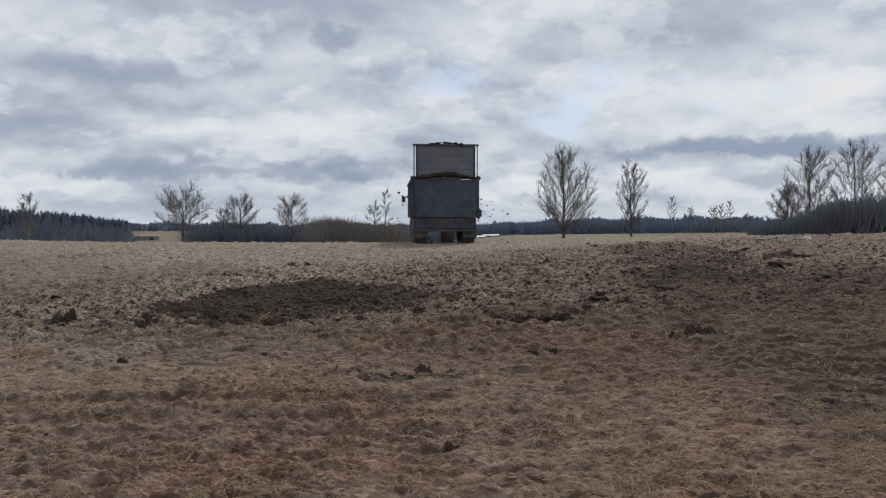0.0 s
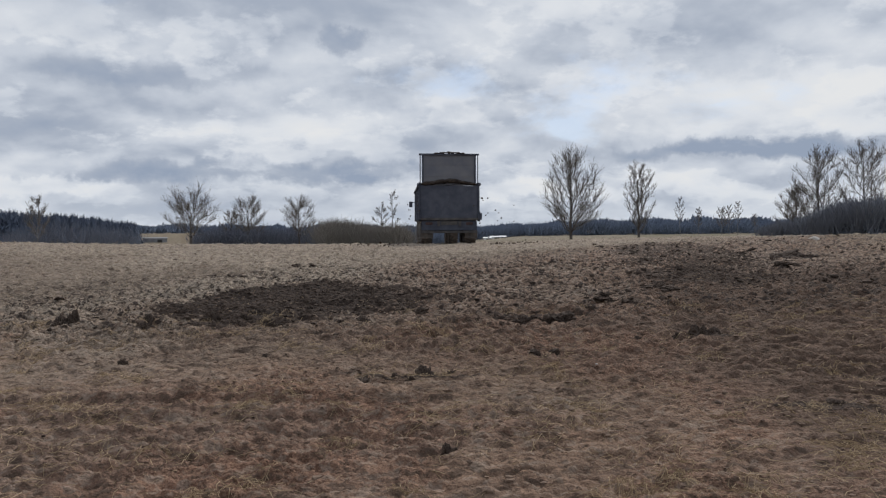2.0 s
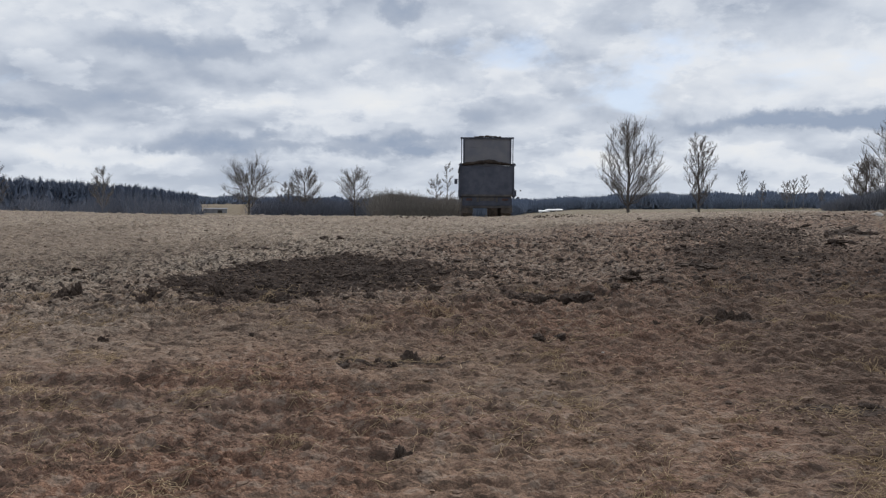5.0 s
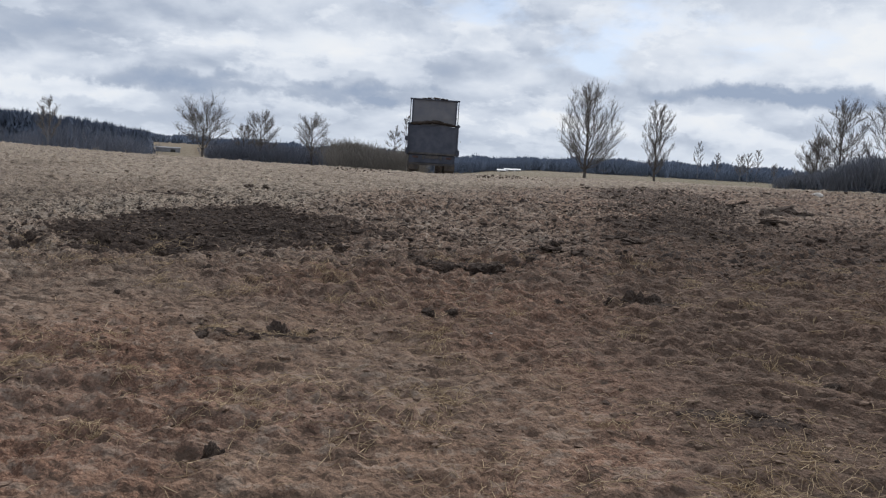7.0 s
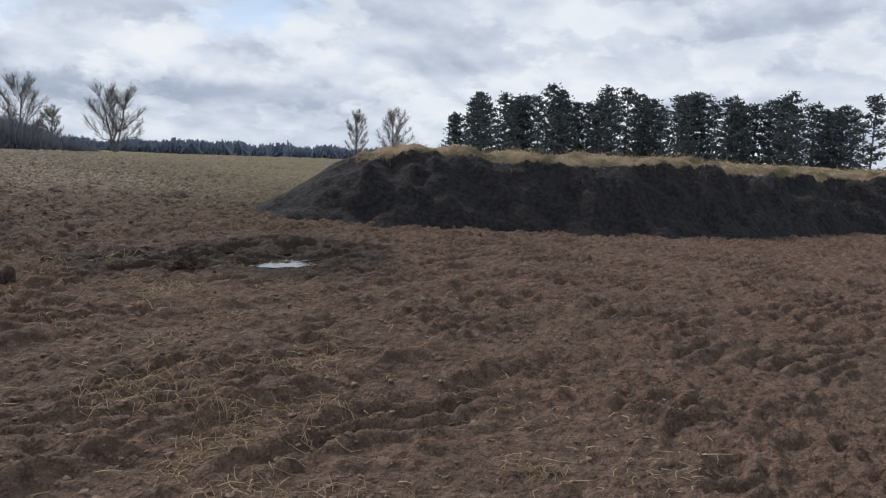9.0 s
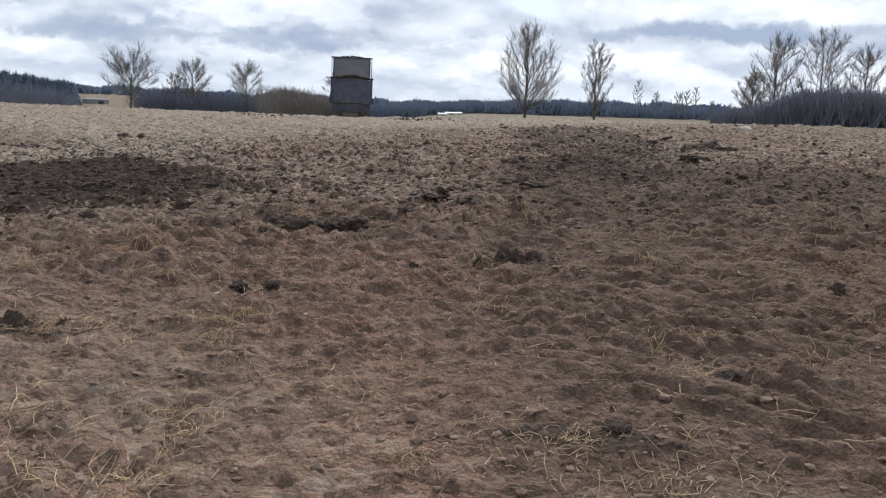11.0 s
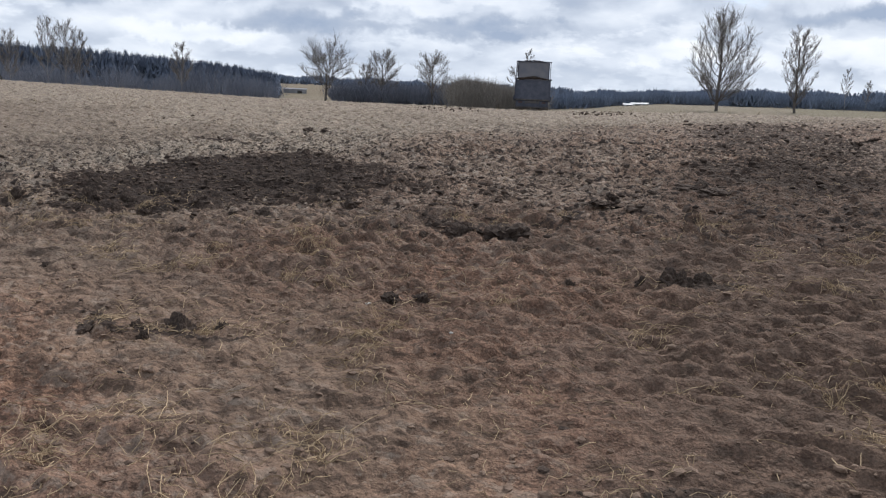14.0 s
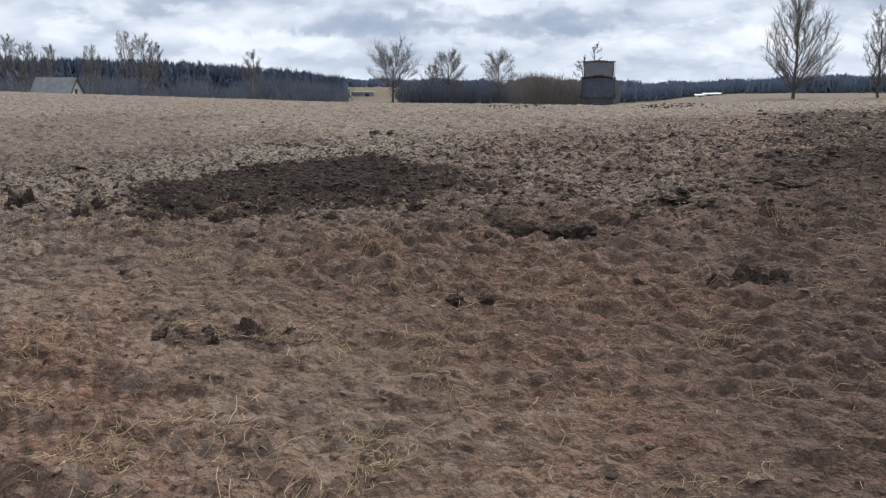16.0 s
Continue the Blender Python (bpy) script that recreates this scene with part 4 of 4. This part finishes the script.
def build_heap():
    s, w = np.meshgrid(np.linspace(-1.5, 22, 330), np.linspace(-0.8, 9, 140))
    inner = w + heap_bend(s)
    x, y = 10.7 + s * 0.80 + inner * 0.60, 10.3 - s * 0.60 + inner * 0.80
    rough, z = heap_shape(s, w)
    z = land(x, y) - 0.16 + z
    i = np.arange(s.size).reshape(s.shape)
    f = np.stack([i[:-1, :-1], i[:-1, 1:], i[1:, 1:], i[1:, :-1]], -1).reshape(-1, 4)
    ob = raw("manure_mound", np.c_[x.ravel(), y.ravel(), z.ravel()], f, MAT_HEAP, smooth=True)
    dry = ease(w + 0.5 * rough, 1.55, 2.1) * ease(s, 1.5, 3.5)
    ob.data.attributes.new("dry", "FLOAT", "POINT").data.foreach_set("value", np.clip(dry, 0, 1).astype(np.float32).ravel())
    tagged(ob, "long black mound of manure with a dry straw crust on top", "manure mound")


def build_puddles():
    for px, py, a, b in PUDDLES:
        bm = bmesh.new()
        ring = []
        for k in range(40):
            g = 2 * math.pi * k / 40
            r = 0.95 + 1.3 * (float(fbm(np.array([math.cos(g) * 2 + px]), np.array([math.sin(g) * 2 + py]), 7)[0]) - 0.5)
            ring.append(bm.verts.new((a * r * math.cos(g), b * r * math.sin(g), 0)))
        bm.faces.new(ring)
        ob = link("puddle", bm, MAT_WATER)
        ob.location = (px, py, float(land(px, py)) - 0.046)
        tagged(ob, "shallow puddle of muddy water reflecting the sky", "puddle", "puddles by the heap")


build_heap()
build_puddles()


# ======== clods, stones, straw ========
def lump(seed, subdivisions=3, flat=0.55):
    """A ragged clod about 1 m across, to be scaled down."""
    bm = bmesh.new()
    bmesh.ops.create_icosphere(bm, subdivisions=subdivisions, radius=0.5)
    for v in bm.verts:
        o = Vector((seed * 3.1, seed * 1.7, seed))
        k = 1 + 0.55 * noise.noise(v.co * 2.6 + o) + 0.35 * noise.noise(v.co * 6.5 + o) + 0.22 * noise.noise(v.co * 14 + o)
        v.co *= k
        v.co.z = max(v.co.z, -0.25) * flat + 0.1 * noise.noise(v.co * 9 + o) + 0.08
    me = bpy.data.meshes.new("manure_clod")
    bm.to_mesh(me)
    bm.free()
    me.materials.append(MAT_DUNG)
    return me


def pile(seed):
    """A low ragged mound of clotted manure, about 1 m across and 0.4 m high, to be scaled down."""
    bm = bmesh.new()
    bmesh.ops.create_icosphere(bm, subdivisions=4, radius=0.5)
    o = Vector((seed * 3.1, seed * 1.7, seed))
    for v in bm.verts:
        u = v.co * 2
        k = 0.72 + 0.5 * noise.noise(u * 1.3 + o) + 0.55 * abs(noise.noise(u * 3.1 + o)) + 0.20 * abs(noise.noise(u * 7 + o)) + 0.07 * noise.noise(u * 15 + o)
        v.co = Vector((v.co.x * k, v.co.y * k, max(v.co.z, -0.1) * 0.85 * k))
    me = bpy.data.meshes.new("manure_clod")
    bm.to_mesh(me)
    bm.free()
    me.materials.append(MAT_DUNG)
    return me


LUMPS = [pile(k) for k in range(6)]
CHIPS = [lump(k, 2, 0.8) for k in range(6, 12)]
# x, y, width, height of the clods that lie singly
CLODS = [(0.04, 5.84, 0.17, 0.12), (1.50, 11.25, 0.72, 0.24), (1.02, 11.35, 0.30, 0.15), (0.72, 11.2, 0.26, 0.12), (0.42, 11.5, 0.2, 0.12), (2.93, 9.86, 0.34, 0.2), (3.13, 9.92, 0.26, 0.15), (2.72, 9.9, 0.2, 0.1), (3.78, 14.2, 0.6, 0.2), (-0.76, 8.12, 0.26, 0.1), (-0.46, 8.2, 0.2, 0.12),
         (-0.17, 8.2, 0.26, 0.2), (0.06, 8.26, 0.16, 0.14), (-0.3, 8.0, 0.12, 0.08), (-5.6, 12.1, 0.34, 0.26), (-5.45, 12.2, 0.22, 0.3), (-4.15, 11.55, 0.42, 0.26), (-4.3, 12.0, 0.3, 0.2), (-3.4, 12.1, 0.42, 0.26),
         (-2.9, 12.0, 0.22, 0.16), (-7.4, 14.8, 0.5, 0.2), (7.95, 19.6, 0.9, 0.32), (8.6, 19.0, 0.5, 0.22), (6.33, 9.54, 0.34, 0.26), (8.0, 9.0, 0.5, 0.22), (3.05, 6.74, 0.2, 0.09), (0.95, 9.06, 0.24, 0.1),
         (1.16, 9.1, 0.18, 0.1), (2.16, 9.55, 0.16, 0.12), (-4.7, 18.3, 0.7, 0.18), (-3.75, 20.4, 0.4, 0.24), (-3.3, 20.1, 0.3, 0.2), (4.3, 15.4, 0.5, 0.22), (3.6, 14.4, 0.6, 0.2), (2.4, 13.0, 0.5, 0.2),
         (-1.65, 10.9, 0.2, 0.14), (-2.4, 11.6, 0.24, 0.14), (-1.2, 11.9, 0.3, 0.16), (-0.4, 12.4, 0.3, 0.16), (6.9, 17.0, 0.5, 0.22), (5.2, 9.0, 0.2, 0.12), (3.4, 8.9, 0.16, 0.1), (3.75, 7.3, 0.24, 0.1), (-2.0, 9.4, 0.12, 0.1), (-3.5, 9.2, 0.14, 0.1)]


def build_clods():
    rng = random.Random(12)
    for k, (x, y, w, h) in enumerate(CLODS):
        ob = new("manure_clod", LUMPS[k % 6])
        ob.matrix_basis = pose(x, y, top(x, y) - 0.02, rng.uniform(-12, 12), rng.uniform(-12, 12), rng.uniform(0, 360)) @ Matrix.Diagonal((w * 0.78, w * rng.uniform(0.55, 0.75), h * (1.6 if y < 13 else 0.7), 1))
        tagged(ob, "dark ragged clod of manure lying on the field", "manure clod", "clods scattered on the field")
    for x, y, w, h in [c for c in CLODS if c[2] >= 0.3]:
        for q in range(5):
            px, py, k = x + rng.gauss(0, w * 0.6), y + rng.gauss(0, w * 0.5), rng.uniform(0.12, 0.36)
            ob = new("manure_clod", LUMPS[rng.randrange(6)])
            ob.matrix_basis = pose(px, py, top(px, py) - 0.01, rng.uniform(-20, 20), rng.uniform(-20, 20), rng.uniform(0, 360)) @ Matrix.Diagonal((w * k, w * k * 0.8, h * k * 1.3, 1))
            tagged(ob, "small broken clod of dark manure", "manure clod", "clods scattered on the field")
    for x, y, w in ((0.83, 8.93, 0.05), (11.3, 25.4, 0.45), (1.5, 8.4, 0.03), (-1.9, 9.9, 0.05)):
        bm = bmesh.new()
        bmesh.ops.create_icosphere(bm, subdivisions=2, radius=0.5)
        for v in bm.verts:
            v.co *= 1 + 0.3 * noise.noise(v.co * 3 + Vector((x, y, 0)))
        ob = link("stone", bm, MAT_STONE, smooth=True)
        ob.matrix_basis = pose(x, y, top(x, y), 0, 0, rng.uniform(0, 360)) @ Matrix.Diagonal((w, w * 0.7, w * 0.55, 1))
        tagged(ob, "pale field stone half sunk in the soil", "stone", "stones in the field")


def heights(x, y):
    return land(x, y) + relief(x, y)[0]


def crumbs(name, label, mat, x, y, size, seed):
    """Many small ragged lumps as one mesh."""
    rng = np.random.default_rng(seed)
    bm = bmesh.new()
    bmesh.ops.create_icosphere(bm, subdivisions=1, radius=0.5)
    base = np.array([v.co[:] for v in bm.verts])
    tri = np.array([[v.index for v in f.verts] for f in bm.faces])
    bm.free()
    n, m = len(x), len(base)
    v = base[None] * rng.uniform(0.55, 1.4, (n, m, 1)) * size[:, None, None] * np.stack([rng.uniform(0.8, 1.7, n), rng.uniform(0.7, 1.2, n), rng.uniform(0.45, 0.9, n)], 1)[:, None]
    v += np.stack([x, y, heights(x, y) + size * 0.08], 1)[:, None]
    f = (tri[None] + (np.arange(n) * m)[:, None, None]).reshape(-1, 3)
    return tagged(raw(name, v.reshape(-1, 3), f, mat), label, "crumbs", kind="stuff")


def stalks(name, label, mat, x, y, length, seed, lie=0.12, thick=0.0022, heights=heights):
    """Bent straws: two sticks each, lying on the soil or leaning."""
    rng = np.random.default_rng(seed)
    n = len(x)
    a, bend = rng.uniform(0, 2 * math.pi, n), rng.normal(0, 0.5, n)
    z = heights(x, y)
    l1, l2 = length * 0.5, length * 0.5
    x1, y1 = x + l1 * np.cos(a), y + l1 * np.sin(a)
    x2, y2 = x1 + l2 * np.cos(a + bend), y1 + l2 * np.sin(a + bend)
    up = np.abs(rng.normal(0, lie, n)) * length
    z1 = np.maximum(heights(x1, y1), z + up) + 0.006
    z2 = np.maximum(heights(x2, y2), z + up * rng.uniform(0, 2, n)) + 0.004
    r = np.full(n, thick) * rng.uniform(0.7, 1.5, n) * np.maximum(1, np.hypot(x, y) / 15)
    rows = np.concatenate([np.stack([x, y, z + 0.002, r, x1, y1, z1, r], 1), np.stack([x1, y1, z1, r, x2, y2, z2, r * 0.6], 1)])
    v, f = prisms(rows)
    return tagged(raw(name, v, f, mat), label, "straw", kind="stuff")


def wisps(x, y):
    """Matted handfuls of curling straw."""
    rng = np.random.default_rng(44)
    n = rng.integers(5, 42, len(x))
    lean, size = np.repeat(rng.uniform(0, math.pi, len(x)), n), np.repeat(rng.uniform(0.05, 0.14, len(x)), n)
    k = n.sum()
    wide, deep = rng.normal(0, 1, k) * size * 1.5, rng.normal(0, 1, k) * size * 0.6
    px, py = np.repeat(x, n) + wide * np.cos(lean) - deep * np.sin(lean), np.repeat(y, n) + wide * np.sin(lean) + deep * np.cos(lean)
    a, curl = lean + rng.normal(0, 0.7, k), rng.normal(0, 0.55, k)
    step = rng.uniform(0.3, 1.0, k) * size * 0.6
    r = rng.uniform(0.0013, 0.0028, k)
    rows = []
    pz = heights(px, py) + 0.003
    for q in range(4):
        a = a + curl
        qx, qy = px + step * np.cos(a), py + step * np.sin(a)
        qz = heights(qx, qy) + np.abs(rng.normal(0, 0.014, k)) + 0.003
        rows.append(np.stack([px, py, pz, r, qx, qy, qz, r * 0.9], 1))
        px, py, pz, r = qx, qy, qz, r * 0.9
    v, f = prisms(np.concatenate(rows))
    tagged(raw("straw_wisps", v, f, MAT_STRAW), "matted wisps of curling dry straw on the soil", "straw", kind="stuff")


def scatter(rng, n, x0, x1, y0, y1, density):
    """n places in a stretch, more of them where density(x, y) is high; denser towards y0."""
    x, y = [], []
    have = 0
    while have < n:
        v = rng.uniform(0, 1, 40000)
        yy = y0 * (y1 / y0) ** v
        xx = x0 + (x1 - x0) * rng.uniform(0, 1, 40000)
        xx = xx * (0.35 + 0.65 * yy / y1) + 1.2 * (1 - yy / y1)
        keep = rng.uniform(0, 1, 40000) < density(xx, yy)
        x.append(xx[keep])
        y.append(yy[keep])
        have += keep.sum()
    return np.concatenate(x)[:n], np.concatenate(y)[:n]


def build_scatter():
    rng = np.random.default_rng(31)
    x, y = scatter(rng, 8500, -13, 15, 6.0, 30, lambda x, y: 0.012 + 1.0 * cover(x, y) ** 1.5 + 0.16 * ease(y, 10, 13) * (1 - ease(y - 0.75 * x, 17, 22)) * (1 - ease(x - 0.4 * y, 3, 8)))
    crumbs("manure_crumbs", "dark crumbs of spread manure", MAT_DUNG, x, y, rng.gamma(2.0, 0.017, len(x)).clip(0.015, 0.12) * (0.5 + 0.5 * ease(y, 8, 14)), 32)
    x, y = scatter(rng, 10000, -13, 15, 3.6, 24, lambda x, y: 0.15 + 0.85 * ease(fbm(x * 0.8, y * 0.8, 19), 0.45, 0.65))
    crumbs("soil_crumbs", "loose brown crumbs of soil", MAT_SOIL, x, y, rng.gamma(2.0, 0.010, len(x)).clip(0.008, 0.042), 33)
    clump = lambda x, y: 0.05 + 0.95 * ease(fbm(x * 1.5, y * 1.5, 23, 3), 0.56, 0.72) * (1 - 0.8 * ease(x - 0.1 * y, 3.2, 4.5))
    x, y = scatter(rng, 3000, -9, 11, 3.4, 16, clump)
    stalks("loose_straw", "loose dry straw trodden into the soil", MAT_STRAW, x, y, rng.gamma(3.0, 0.028, len(x)).clip(0.03, 0.26), 34, 0.09, 0.0016)
    x, y = scatter(rng, 1700, -9, 11, 3.4, 18, lambda x, y: 0.06 + 0.94 * ease(fbm(x * 1.1, y * 1.1, 29, 3), 0.52, 0.68))
    stalks("chaff", "short bits of chopped straw on the soil", MAT_STRAW, x, y, rng.uniform(0.02, 0.075, len(x)), 38, 0.12, 0.0022)
    x, y = scatter(rng, 500, -8, 10, 3.4, 12, lambda x, y: 0.1 + ease(fbm(x * 0.9, y * 0.9, 27, 2), 0.55, 0.7))
    stalks("straw_tufts", "upright tufts of dry straw", MAT_STRAW, x, y, rng.uniform(0.06, 0.18, len(x)), 35, 0.16, 0.002)
    x, y = scatter(rng, 330, -7, 9, 3.5, 13, lambda x, y: 0.12 + 0.5 * clump(x, y))
    wisps(x, y)
    x, y = scatter(rng, 2600, -34, 22, 13, 60, lambda x, y: (0.1 + 0.9 * ease(y - 0.75 * x, 15, 24)) * (1 - ease(cover(x, y), 0.15, 0.5)))
    stalks("stubble", "pale short stubble", MAT_STUBBLE, x, y, rng.uniform(0.06, 0.16, len(x)), 36, 0.4, 0.0022)
    s, w = rng.uniform(2.5, 20, 2200), rng.normal(2.7, 0.45, 2200)
    w = w + heap_bend(s)
    x, y = 10.7 + s * 0.80 + w * 0.60, 10.3 - s * 0.60 + w * 0.80
    grass = stalks("heap_grass", "dry grass on the manure heap's crust", MAT_STUBBLE, x, y, rng.uniform(0.05, 0.15, len(x)), 37, 0.5, 0.002, heap_top)


MAT_SOIL = rough_stuff("soil_crumb", (0.115, 0.078, 0.058), (0.26, 0.182, 0.133), 9.0, 0.95, relief=0.6)
build_clods()
build_scatter()


# ======== manure in flight ========
def build_flung():
    """Clods that the beaters throw out, each once; they lie where they fall."""
    rng = random.Random(77)
    flung = []
    for k in range(298):
        t0 = rng.uniform(-0.8, 3.9) if k < 262 else rng.uniform(4.2, 9.5)
        side = 1 if rng.random() < 0.58 else -1
        ob = new("flung_clod", CHIPS[k % 6])
        size = rng.uniform(0.04, 0.085) * (1.7 if rng.random() < 0.12 else 1)
        ob.scale = (size, size * 0.8, size)
        tagged(ob, "dark clod of manure thrown from the spreader", "manure clod", "clods thrown by the spreader")
        flung.append((ob, t0, side, rng.uniform(0.8, 3.4), rng.uniform(0.4, 2.6), rng.uniform(-2.0, 0.5), rng.uniform(1.2, 1.8), rng.uniform(0, 360)))
    return flung


flung_clods = build_flung()


def flight(t0, side, vx, vz, vy, z0, spin):
    """Rows of one clod: riding in the trailer, flying, lying."""
    def inside(t):
        m = ride(t, 0.0, 1.4)
        return m @ pose(side * 0.9, 0.75, z0, 0, 0, spin)

    rows, t = [], t0
    start = inside(max(t0, 0)).translation if t0 >= 0 else inside(0).translation + Vector((0, 1.6 * t0, 0))
    land_z = None
    path = []
    for k in range(40):
        dt = 0.1 * k
        x, y, z = start.x + side * vx * dt, start.y + vy * dt, start.z + vz * dt - 4.9 * dt * dt
        floor = float(land(x, y)) + 0.03
        path.append((t0 + dt, pose(x, y, max(z, floor), spin + 60 * dt * 4, 40 * dt, spin)))
        if z < floor:
            break
    if t0 > 0.05:
        rows += [(q, inside(q)) for q in np.arange(0, t0 - 0.02, 1.0)]
    rows += [r for r in path if r[0] >= 0 and (not rows or r[0] > rows[-1][0] + 0.03)]
    if not rows:
        rows = [(0, path[-1][1])]
    if rows[0][0] > 0:
        rows.insert(0, (0, rows[0][1]))
    rows.append((16.0, rows[-1][1]))
    return rows


def motions():
    keys = [0, 1, 2, 3, 3.7, 5.5, 7, 8, 9.3, 10.5, 12, 13, 14, 15, 16]
    walk(spreader, [(t, ride(t, 0.0, 1.4)) for t in keys])
    walk(tractor, [(t, ride(t, 7.9, 2.4)) for t in keys])
    for ob, t0, side, vx, vz, vy, z0, spin in flung_clods:
        walk(ob, flight(t0, side, vx, vz, vy, z0, spin))


motions()
